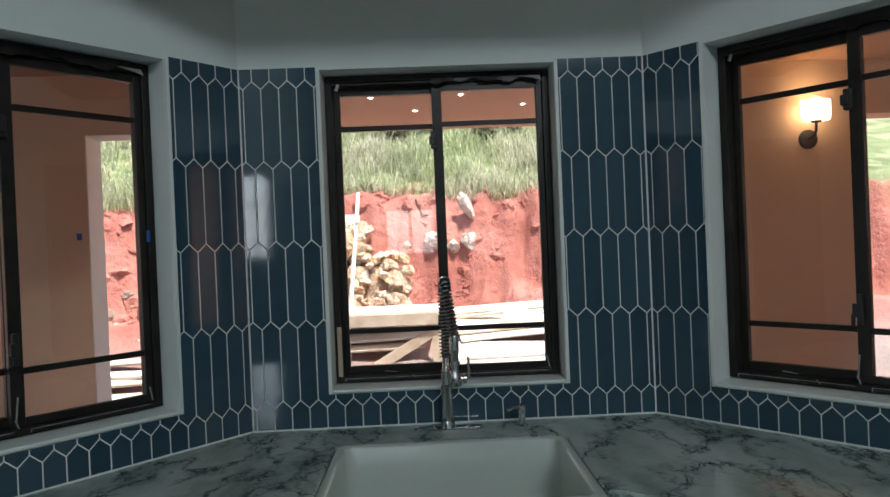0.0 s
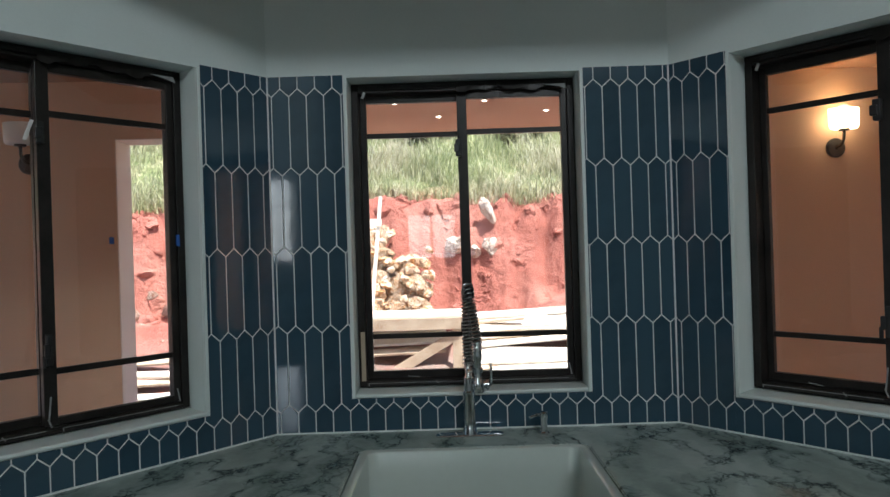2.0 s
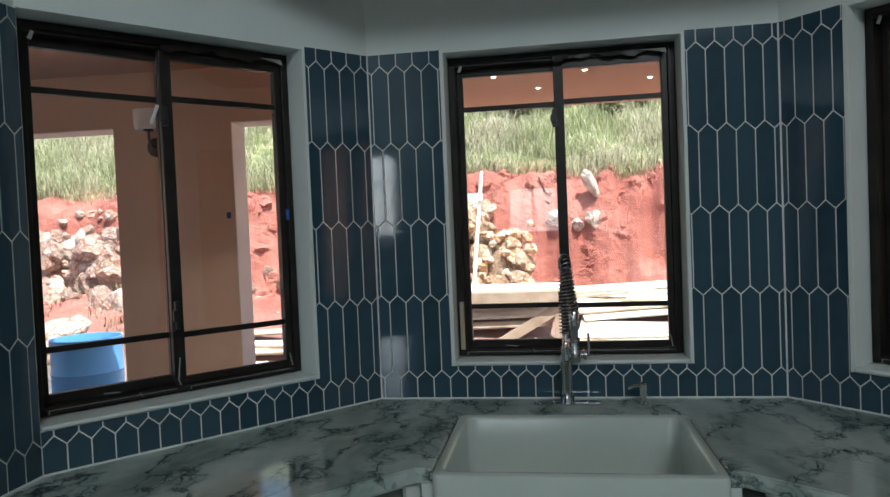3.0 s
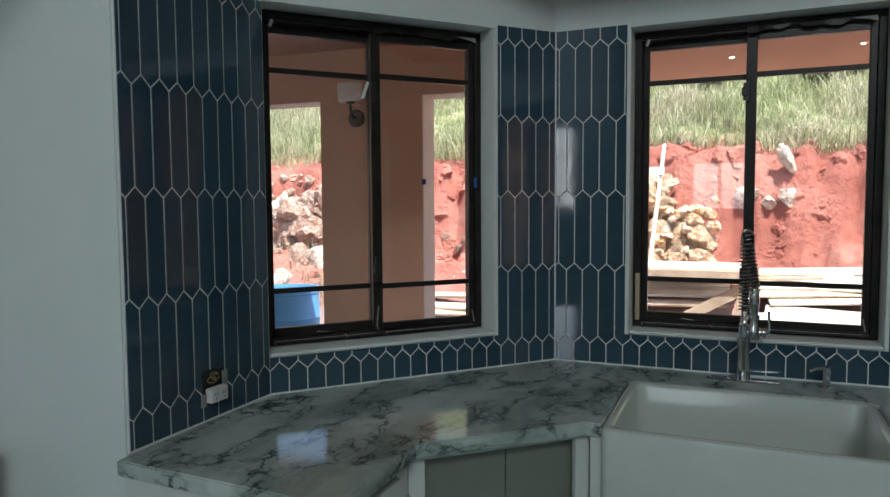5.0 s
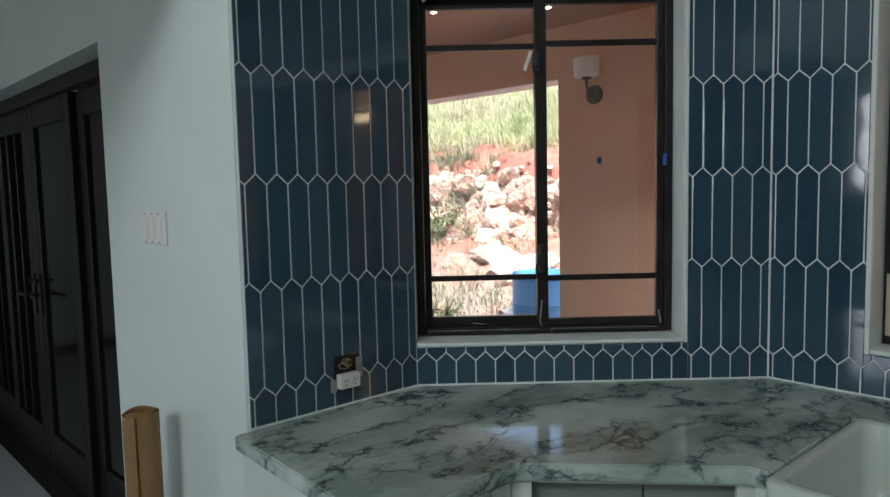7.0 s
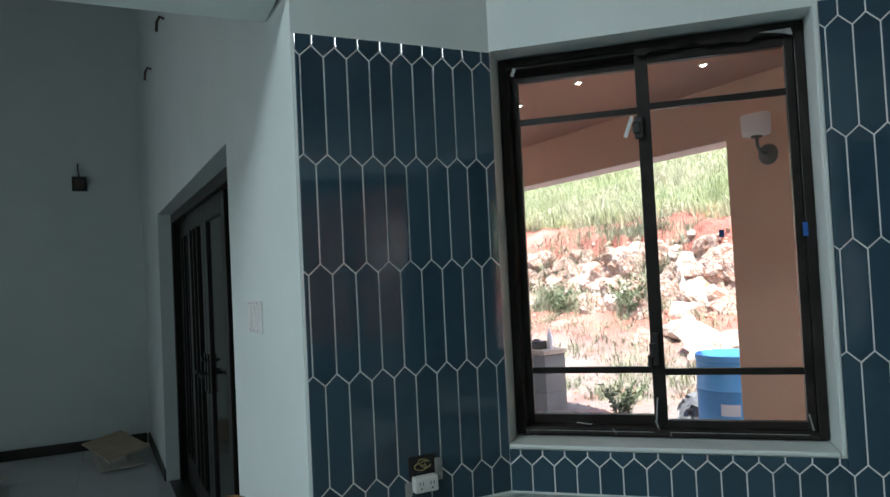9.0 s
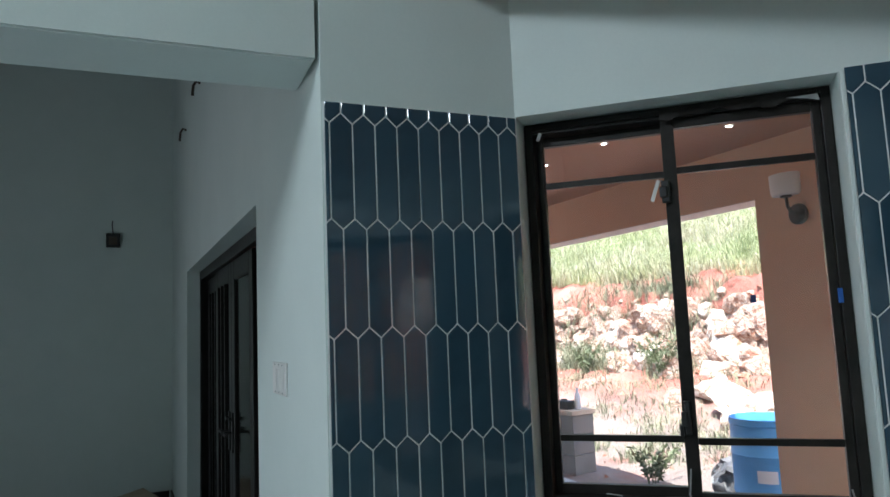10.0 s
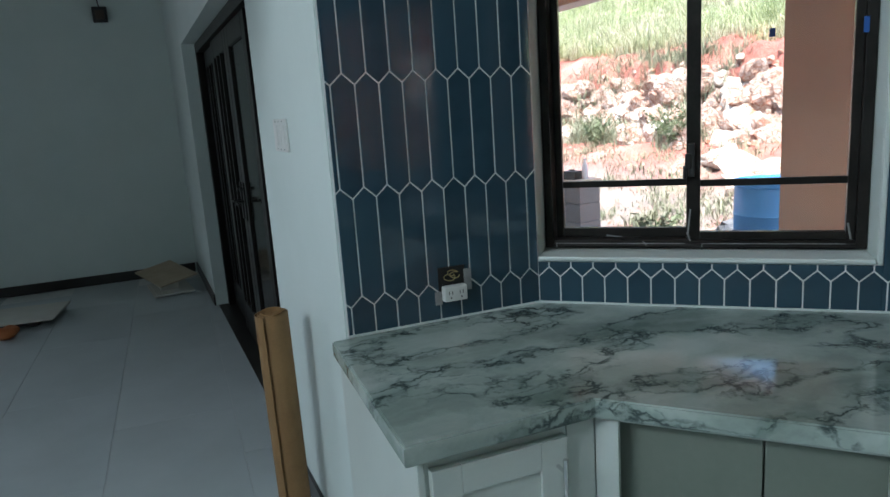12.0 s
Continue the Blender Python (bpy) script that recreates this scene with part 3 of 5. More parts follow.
W_L, WL_O, WL_I = window("window_1", "bay_l", False, "dark bronze sliding window with two bars a sash, film still on")
W_B, WB_O, WB_I = window("window_2", "back", False, "dark bronze sliding window over the sink, bars across both sashes")
W_R, WR_O, WR_I = window("window_3", "bay_r", False, "dark bronze sliding window looking on a lit porch lamp")
part("sticker", boxes((0.664, 0.679, 0.121, 0.1265, 1.662, 1.685)), M_STICKER, WL_I, "small dark blue sticker on the glass")
part("tape_tab", boxes((0.893, 0.906, 0.100, 0.1045, 1.650, 1.692)), M_BLUETAPE, W_L, "blue painter's tape tab on the frame")
part("tape_strip", boxes((OPEN["back"][0] + 0.012, OPEN["back"][0] + 0.03, 0.0985, 0.1045, 1.08, 1.28)), M_CARD, W_B, "strip of masking paper left on the frame")

# ---- tiles ----
TP, TR, TH, GAP = 0.0683, 0.310, 0.031, 0.0044     # column pitch, row pitch, height of a point, joint
Z_V = 0.985                                         # lower points of the lowest full joint line


def clip(poly, nx, ny, d):
    """Keeps of a convex outline what lies at nx*x + ny*y <= d."""
    out = []
    for i, p in enumerate(poly):
        q = poly[(i + 1) % len(poly)]
        sp, sq = nx * p[0] + ny * p[1] - d, nx * q[0] + ny * q[1] - d
        if sp <= 0:
            out.append(p)
        if sp * sq < 0:
            k = sp / (sp - sq)
            out.append((p[0] + k * (q[0] - p[0]), p[1] + k * (q[1] - p[1])))
    return out


def inset(poly, dist):
    out = list(poly)
    n = len(poly)
    for i in range(n):
        (ax, ay), (bx, by) = poly[i], poly[(i + 1) % n]
        ln = math.hypot(bx - ax, by - ay)
        if ln < 1e-6:
            continue
        nx, ny = (by - ay) / ln, -(bx - ax) / ln
        out = clip(out, nx, ny, nx * ax + ny * ay - dist)
        if len(out) < 3:
            return []
    return out


def area(poly):
    return 0.5 * sum(p[0] * q[1] - q[0] * p[1] for p, q in zip(poly, poly[1:] + poly[:1]))


def tidy(poly):
    out = [p for i, p in enumerate(poly) if math.hypot(p[0] - poly[i - 1][0], p[1] - poly[i - 1][1]) > 4e-4]
    return out


def tile_mesh(pieces, cx, cz):
    """Thin glazed pieces with a soft edge; the face looks into the room (minus the second axis)."""
    verts, faces = [], []
    for poly in pieces:
        inner = inset(poly, 0.0016)
        if len(inner) != len(poly):
            inner = [(p[0] * 0.96 + 0.04 * sum(q[0] for q in poly) / len(poly), p[1] * 0.96 + 0.04 * sum(q[1] for q in poly) / len(poly)) for p in poly]
        n, s = len(poly), len(verts)
        verts += [(x - cx, 0.0, z - cz) for x, z in poly] + [(x - cx, -0.0052, z - cz) for x, z in poly] + [(x - cx, -0.0066, z - cz) for x, z in inner]
        faces.append(tuple(s + 2 * n + i for i in range(n)))
        for a in (0, n):
            faces += [(s + a + i, s + a + (i + 1) % n, s + a + n + (i + 1) % n, s + a + n + i) for i in range(n)]
    me = bpy.data.meshes.new("tile")
    me.from_pydata(verts, [], faces)
    me.materials.append(M_TILE)
    return me


FULL = {}


def tile_wall(key, phase, trim_edge):
    """Pointed blue tiles of one wall, between worktop and tile top, round the window."""
    m, length = FRAMES[key]
    opening = OPEN.get(key)
    top = 2.287 if key.startswith('flank') else TILE_TOP
    u_lo, u_hi, z_lo, z_hi = 0.004, length - 0.004, CTR + 0.004, top
    bmg = bmesh.new()
    if opening:
        a, b = opening
        for s in ((0.0005, a - 0.0135, CTR, TILE_TOP), (b + 0.0135, length - 0.0005, CTR, TILE_TOP), (max(a - 0.0135, 0.0005), b + 0.0135, CTR, SILL - 0.014)):
            if s[1] - s[0] > 0.002:
                box(bmg, s[0], s[1], -0.0074, -0.0006, s[2], s[3])
    else:
        box(bmg, 0.0005, length - 0.0005, -0.0074, -0.0006, CTR, top)
    field = thing("tile_field", "dark blue glazed pointed wall tiles with pale grout", "wall tiles", m=m)
    tagged(field, kind="structure")
    part("grout", bmg, M_GROUT, field)
    holder = Matrix.Translation((0, -0.0028, 0))
    for row in range(-1, 5):
        zv = Z_V + TR * row                         # lower points of the joint below this row
        off = phase if row % 2 == 0 else phase + TP / 2
        k0, k1 = int(math.floor((u_lo - off) / TP)) - 1, int(math.ceil((u_hi - off) / TP)) + 1
        for k in range(k0, k1 + 1):
            cu = off + k * TP
            h = TP / 2
            # a tile of this row: its lower point sits on the joint's lower points
            hexa = [(cu, zv), (cu + h, zv + TH), (cu + h, zv + TR), (cu, zv + TR + TH), (cu - h, zv + TR), (cu - h, zv + TH)]
            p = inset(hexa, GAP / 2)
            whole = p
            for c in ((-1, 0, -u_lo), (1, 0, u_hi), (0, -1, -z_lo), (0, 1, z_hi)):
                p = clip(p, *c)
                if len(p) < 3:
                    break
            if len(p) < 3:
                continue
            pieces = [p]
            if opening:
                a, b = opening
                l, r = clip(p, 1, 0, a - 0.0155), clip(p, -1, 0, -(b + 0.0155))
                mid_p = clip(clip(p, -1, 0, -(a - 0.0155)), 1, 0, b + 0.0155)
                mid_p = clip(mid_p, 0, 1, SILL - 0.0155) if len(mid_p) > 2 else []
                pieces = [l, r, mid_p]
            pieces = [tidy(q) for q in pieces if len(q) > 2]
            pieces = [q for q in pieces if len(q) > 2 and area(q) > 3e-5]
            if not pieces:
                continue
            cz = zv + TR / 2
            if len(pieces) == 1 and abs(area(pieces[0]) - area(whole)) < 1e-7:
                if "full" not in FULL:
                    FULL["full"] = tile_mesh([[(x - cu, z - cz) for x, z in pieces[0]]], 0, 0)
                me = FULL["full"]
            else:
                me = tile_mesh(pieces, cu, cz)
            ob = new("tile", me)
            ob.parent = field
            ob.matrix_local = holder @ pose(cu, random.uniform(-0.0003, 0.0003), cz, random.uniform(-0.10, 0.10), 0, random.uniform(-0.25, 0.25))
    return field


# ---- worktop ----
def mirrored(points):
    return [(2 * MID_X - x, y) for x, y in points]


SINK_X0, SINK_X1, SINK_Y0, SINK_Y1 = 0.110, 0.925, 2.165, 2.768
left_edge = [(-1.040, 1.416), (-0.340, 1.396), (-0.346, 1.828), (0.058, 2.207)]
right_edge = [(2 * MID_X - x, y) for x, y in left_edge[:3]] + [(0.964, 2.207)]
inner_l = [(SINK_X0 - 0.001, 2.207), (SINK_X0 - 0.001, SINK_Y1 - 0.03), (SINK_X0 + 0.03, SINK_Y1)]
inner_r = [(SINK_X1 + 0.001, 2.207), (SINK_X1 + 0.001, SINK_Y1 - 0.03), (SINK_X1 - 0.03, SINK_Y1)]
back_l = [(C0L.x, BACK_Y - 0.001), (C1L.x + 0.001, C1L.y)]
outline = left_edge + inner_l + inner_r[::-1] + right_edge[::-1] + mirrored(back_l)[::-1] + back_l
_bm = bmesh.new()
prism(_bm, outline, CTR - 0.045, CTR)
bmesh.ops.recalc_face_normals(_bm, faces=_bm.faces[:])
bmesh.ops.bevel(_bm, geom=[e for e in _bm.edges if abs(e.verts[0].co.z - e.verts[1].co.z) < 1e-5], offset=0.004, segments=2, affect='EDGES')
worktop = tagged(part("worktop", _bm, M_MARBLE, None, "polished grey-white stone worktop with dark veins", smooth=True), category="worktop")
# pale sealant line along the foot of the tiles
_bm = bmesh.new()
for key in FRAMES:
    fm, ln = FRAMES[key]
    box(_bm, 0.006, ln - 0.006, -0.014, -0.004, CTR + 0.0004, CTR + 0.006, fm)
tagged(part("sealant_joint", _bm, M_TRIM, None, "thin white sealant joint between tiles and worktop"), category="trim", kind="structure")

# ---- sink and taps ----
def rounded_rect(x0, x1, y0, y1, r, n=6):
    pts = []
    for cx, cy, a0 in ((x1 - r, y0 + r, -90), (x1 - r, y1 - r, 0), (x0 + r, y1 - r, 90), (x0 + r, y0 + r, 180)):
        for i in range(n + 1):
            a = radians(a0 + 90 * i / n)
            pts.append((cx + r * math.cos(a), cy + r * math.sin(a)))
    return pts


def loft(bm, rings, close_first=True, close_last=True):
    made = [[bm.verts.new(p) for p in r] for r in rings]
    n = len(made[0])
    for a, b in zip(made, made[1:]):
        for i in range(n):
            bm.faces.new((a[i], a[(i + 1) % n], b[(i + 1) % n], b[i]))
    if close_first:
        bm.faces.new(made[0][::-1])
    if close_last:
        bm.faces.new(made[-1])


def sink():
    z_rim, z_out, z_in = 0.898, 0.635, 0.668
    s = thing("farmhouse_sink", "white glazed apron-front farmhouse sink set in the stone worktop", "sink")
    x0, x1, y0, y1 = SINK_X0, SINK_X1, SINK_Y0, SINK_Y1 + 0.02
    rings = []

    def ring(e, z, r, extra=0.0):
        rings.append([(x, y, z) for x, y in rounded_rect(x0 + e, x1 - e, y0 + e, y1 - e, r)])

    ring(0.02, z_out, 0.02)
    ring(0.004, z_out + 0.006, 0.026)
    ring(0.0, z_out + 0.02, 0.028)
    ring(0.0, z_rim - 0.012, 0.028)
    ring(0.003, z_rim - 0.004, 0.027)
    ring(0.010, z_rim, 0.024)
    ring(0.026, z_rim, 0.030)
    ring(0.033, z_rim - 0.004, 0.034)
    ring(0.036, z_rim - 0.013, 0.036)
    ring(0.040, z_in + 0.04, 0.045)
    ring(0.048, z_in + 0.015, 0.055)
    ring(0.070, z_in, 0.060)
    bm = bmesh.new()
    loft(bm, rings)
    part("basin", bm, M_FIRECLAY, s, smooth=True)
    bm = bmesh.new()
    turned(bm, [(0.045, 0), (0.045, 0.003), (0.038, 0.004), (0.030, 0.001)], Matrix.Translation(((x0 + x1) / 2, (y0 + y1) / 2, z_in + 0.0005)))
    part("drain", bm, M_CHROME, s, "chrome drain")
    return s


sink()
FX, FY = 0.512, 2.925


def tap():
    t = thing("spring_tap", "tall chrome kitchen tap with a coiled spring spout", "tap", m=pose(FX, FY, CTR))
    bm = bmesh.new()
    loft(bm, [[(x, y, 0.0) for x, y in rounded_rect(-0.13, 0.13, -0.030, 0.030, 0.029)], [(x, y, 0.004) for x, y in rounded_rect(-0.13, 0.13, -0.030, 0.030, 0.029)],
              [(x, y, 0.006) for x, y in rounded_rect(-0.127, 0.127, -0.027, 0.027, 0.026)]])
    part("base_plate", bm, M_CHROME, t, smooth=True)
    bm = bmesh.new()
    turned(bm, [(0.029, 0.006), (0.029, 0.011), (0.026, 0.016), (0.0235, 0.05), (0.0205, 0.15), (0.023, 0.156), (0.023, 0.166), (0.019, 0.170), (0.019, 0.215), (0.013, 0.222), (0.0105, 0.27)])
    part("body", bm, M_CHROME, t, smooth=True)
    # mixer valve and upright lever at the side
    bm = bmesh.new()
    turned(bm, [(0.012, 0), (0.012, 0.018), (0.018, 0.021), (0.018, 0.044), (0.013, 0.047), (0.013, 0.052), (0.019, 0.055), (0.019, 0.064), (0.010, 0.067)], pose(0.012, -0.004, 0.190, 0, 90, 0), 24)
    part("valve", bm, M_CHROME, t, smooth=True)
    lever = bmesh.new()
    tube(lever, [(0.076, -0.004, 0.186), (0.084, -0.005, 0.192), (0.086, -0.006, 0.215), (0.085, -0.007, 0.272)], 0.0052)
    part("lever", lever, M_CHROME, t, smooth=True)
    # spout tube that arches forwards inside the spring
    R = 0.048
    path = [(0, 0, 0.268 + 0.022 * i) for i in range(0, 12)]
    for i in range(1, 15):
        a = math.pi * i / 14
        path.append((0.012 * i / 14, -R + R * math.cos(a), 0.510 + 0.050 * math.sin(a)))
    path += [(0.012 + 0.004 * k, -2 * R, 0.510 - 0.03 * k) for k in range(1, 6)]
    bm = bmesh.new()
    tube(bm, path, 0.0085)
    part("hose", bm, M_BLACK, t, smooth=True)
    # spring: a coil laid round that line
    pts = [Vector(p) for p in path]
    acc = [0.0]
    for p, q in zip(pts, pts[1:]):
        acc.append(acc[-1] + (q - p).length)
    total, turns, coil = acc[-1], 42, []
    steps = turns * 10
    for i in range(steps + 1):
        s = total * i / steps
        k = max(j for j in range(len(acc)) if acc[j] <= s + 1e-9)
        k = min(k, len(pts) - 2)
        f = (s - acc[k]) / max(acc[k + 1] - acc[k], 1e-6)
        c = pts[k].lerp(pts[k + 1], f)
        d = (pts[k + 1] - pts[k]).normalized()
        up = d.cross(Vector((1, 0, 0))).normalized()
        ax = up.cross(d)
        a = 2 * math.pi * i / 10
        coil.append(c + 0.0185 * (math.cos(a) * ax + math.sin(a) * up))
    bm = bmesh.new()
    tube(bm, coil, 0.0036, 6)
    part("spring", bm, M_STEEL, t, smooth=True)
    bm = bmesh.new()
    turned(bm, [(0.012, 0.372), (0.017, 0.362), (0.017, 0.30), (0.014, 0.295), (0.014, 0.235), (0.019, 0.215), (0.020, 0.185), (0.018, 0.181), (0.012, 0.180)], Matrix.Translation((0.032, -2 * R, 0)))
    part("spray_head", bm, M_CHROME, t, smooth=True)
    bm = bmesh.new()
    tube(bm, [(0, -0.010, 0.245), (0.014, -0.045, 0.250), (0.030, -0.078, 0.262)], 0.005)
    turned(bm, [(0.0195, 0.255), (0.0195, 0.270), (0.0175, 0.271)], Matrix.Translation((0.032, -2 * R, 0)), 20)
    part("holder", bm, M_CHROME, t, smooth=True)
    return t


tap()


def soap_pump():
    t = thing("soap_dispenser", "small chrome soap dispenser pump beside the tap", "soap dispenser", m=pose(0.792, 2.918, CTR))
    bm = bmesh.new()
    turned(bm, [(0.020, 0), (0.020, 0.005), (0.013, 0.009), (0.012, 0.05), (0.014, 0.055), (0.014, 0.078), (0.010, 0.083)])
    part("body", bm, M_CHROME, t, smooth=True)
    bm = bmesh.new()
    tube(bm, [(0, 0, 0.072), (-0.03, -0.012, 0.073), (-0.055, -0.022, 0.066)], 0.0055)
    part("nozzle", bm, M_CHROME, t, smooth=True)


soap_pump()

# ---- cabinets ----
def shaker_door(parent, m, w, h, material=None):
    """A framed cabinet door in the plane of x and z, face towards minus y, with its own bar handle."""
    d = part("door", boxes((0, w, 0, 0.012, 0, h)), M_CAB, parent, m=m)
    st = 0.065
    part("door_frame", boxes((0, st, -0.009, -0.0002, 0, h), (w - st, w, -0.009, -0.0002, 0, h), (st, w - st, -0.009, -0.0002, 0, st), (st, w - st, -0.009, -0.0002, h - st, h), bevel=0.0015), M_CAB, d)
    return d


def bar_handle(parent, m, length):
    bm = bmesh.new()
    tube(bm, [(0, -0.034, 0), (0, -0.034, length)], 0.0055)
    for z in (0.03, length - 0.03):
        tube(bm, [(0, -0.034, z), (0, -0.002, z)], 0.0045)
    return part("handle", bm, M_CHROME, parent, "brushed metal bar handle", m=m, smooth=True)


def flank_cabinet(side):
    """Base cabinet under the worktop's end, door facing the middle of the room."""
    s = -1 if side == "west" else 1
    m = Matrix() if s < 0 else Matrix(((-1, 0, 0, 2 * MID_X), (0, 1, 0, 0), (0, 0, 1, 0), (0, 0, 0, 1)))
    c = thing("base_cabinet", "white base cabinet with a framed door, end panel showing", "cabinet", "kitchen base cabinets")
    zt = CTR - 0.047
    bm = bmesh.new()
    box(bm, -1.032, -0.407, 1.448, 1.778, 0.10, zt, m)
    box(bm, -1.032, -0.45, 1.46, 1.77, 0.0, 0.099, m)
    part("carcass", bm, M_CAB, c)
    bm = bmesh.new()
    box(bm, -0.432, -0.384, 1.7785, 1.848, 0.0, zt, m)
    part("filler_strip", bm, M_CAB, c)
    bm = bmesh.new()
    box(bm, -1.030, -0.380, 1.430, 1.447, 0.0, zt, m)
    bevelled(bm, 0.002, 1)
    part("end_panel", bm, M_CAB, c)
    bm = bmesh.new()
    box(bm, -0.406, -0.387, 1.448, 1.778, 0.10, zt, m)
    bevelled(bm, 0.0015, 1)
    part("face_frame", bm, M_CAB, c)
    dm = m @ Matrix.Translation((-0.373, 1.456, 0.13)) @ Matrix(((0, -1, 0, 0), (1, 0, 0, 0), (0, 0, 1, 0), (0, 0, 0, 1)))
    d = shaker_door(c, dm, 0.312, 0.69)
    bar_handle(d, Matrix.Translation((0.285, -0.009, 0.47)), 0.19)
    return c


flank_cabinet("west")
flank_cabinet("east")


def open_cabinet(side):
    """Cabinet under the slanted run: white frame round two recessed dark panels."""
    flip = Matrix() if side == "west" else Matrix(((-1, 0, 0, 2 * MID_X), (0, 1, 0, 0), (0, 0, 1, 0), (0, 0, 0, 1)))
    a, b = Vector((-0.382, 1.850)), Vector((0.060, 2.262))
    m = flip @ wall_frame(a, b)
    L = (b - a).length
    c = thing("corner_cabinet", "white corner cabinet frame with recessed grey-green panels", "cabinet", "kitchen base cabinets")
    zt = CTR - 0.047
    bm = bmesh.new()
    for s in ((0.0, 0.05, 0.0, 0.02, 0.0, zt), (L - 0.05, L, 0.0, 0.02, 0.0, zt), (0.05, L - 0.05, 0.0, 0.02, zt - 0.018, zt), (0.05, L - 0.05, 0.0, 0.02, 0.08, 0.12)):
        box(bm, *s, m)
    part("face_frame", bm, M_CAB, c)
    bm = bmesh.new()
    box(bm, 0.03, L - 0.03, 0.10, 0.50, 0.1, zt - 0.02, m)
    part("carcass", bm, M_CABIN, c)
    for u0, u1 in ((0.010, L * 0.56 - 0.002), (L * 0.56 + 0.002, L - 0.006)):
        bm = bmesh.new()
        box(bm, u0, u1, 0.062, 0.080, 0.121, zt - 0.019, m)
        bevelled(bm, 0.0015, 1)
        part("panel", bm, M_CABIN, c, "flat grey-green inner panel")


open_cabinet("west")
open_cabinet("east")
c = thing("sink_cabinet", "white sink base cabinet below the apron sink", "cabinet", "kitchen base cabinets")
zt = CTR - 0.047
part("side_panel", boxes((0.072, 0.107, 2.215, 2.95, 0.0, zt), bevel=0.0015), M_CAB, c)
part("side_panel", boxes((0.928, 0.960, 2.215, 2.95, 0.0, zt), bevel=0.0015), M_CAB, c)
part("carcass", boxes((0.108, 0.927, 2.25, 2.95, 0.1, 0.630)), M_CAB, c)
for x in (0.111, 0.519):
    d = shaker_door(c, Matrix.Translation((x, 2.236, 0.12)), 0.405, 0.505)
    bar_handle(d, Matrix.Translation((0.385 if x < 0.3 else 0.03, -0.009, 0.29)), 0.16)

# ---- outlet, switch ----
def open_outlet():
    o = thing("wall_outlet", "unfinished outlet hanging out of its open box, wires showing", "outlet")
    x, y0, y1, z0, z1 = -1.056, 1.752, 1.838, 1.012, 1.062
    bm = boxes((x + 0.005, x + 0.0095, y0, y1, z0 - 0.045, z1))
    part("box_recess", bm, M_BLACK, o)
    bm = bmesh.new()
    for k in range(3):
        c = (x + 0.016, (y0 + y1) / 2 + 0.010 * math.sin(k * 2.1), 1.038 + 0.006 * math.cos(k * 1.7))
        r = 0.014 + 0.002 * k
        tube(bm, [(c[0] + 0.004 * math.sin(i + k), c[1] + r * math.cos(i * 0.55 + k), c[2] + 0.62 * r * math.sin(i * 0.55 + k)) for i in range(10)], 0.0016, 6)
    part("wires", bm, M_BRASSWIRE, o, "coiled yellow and dark wires", smooth=True)
    bm = boxes((x + 0.012, x + 0.040, y0 + 0.006, y1 - 0.006, 0.962, 1.008), bevel=0.004)
    face = part("socket", bm, M_PLASTIC, o)
    for yy in (y0 + 0.026, y1 - 0.026):
        part("slot", boxes((x + 0.0402, x + 0.0410, yy - 0.006, yy - 0.004, 0.984, 0.994), (x + 0.0402, x + 0.0410, yy + 0.004, yy + 0.006, 0.984, 0.994), (x + 0.0402, x + 0.0410, yy - 0.002, yy + 0.002, 0.972, 0.977)), M_BLACK, face)
    for s in ((x + 0.014, x + 0.018, y0 - 0.016, y0 + 0.006, 0.952, 0.992), (x + 0.014, x + 0.018, y1 - 0.006, y1 + 0.018, 0.985, 1.05)):
        part("bracket", boxes(s, bevel=0.001), M_TAPE, o, "bent metal bracket")
    return o


open_outlet()


def switch_plate():
    """Three-gang plate without its cover."""
    u0, z0, w, h = DLEN - 0.70, 1.416, 0.215, 0.112
    s = thing("light_switch", "white three-gang switch plate on the wall", "light switch", m=DM)
    part("plate", boxes((u0, u0 + w, -0.008, -0.0004, z0, z0 + h), bevel=0.0025), M_PLASTIC, s)
    for k in range(3):
        uu = u0 + 0.026 + k * 0.058
        part("rocker", boxes((uu, uu + 0.046, -0.0100, -0.0082, z0 + 0.020, z0 + h - 0.020), bevel=0.0015), M_PLASTIC, s)
    for k in range(3):
        for z in (z0 + 0.006, z0 + h - 0.011):
            part("screw", boxes((u0 + 0.046 + k * 0.058, u0 + 0.052 + k * 0.058, -0.0095, -0.0082, z, z + 0.005)), M_STEEL, s)


switch_plate()

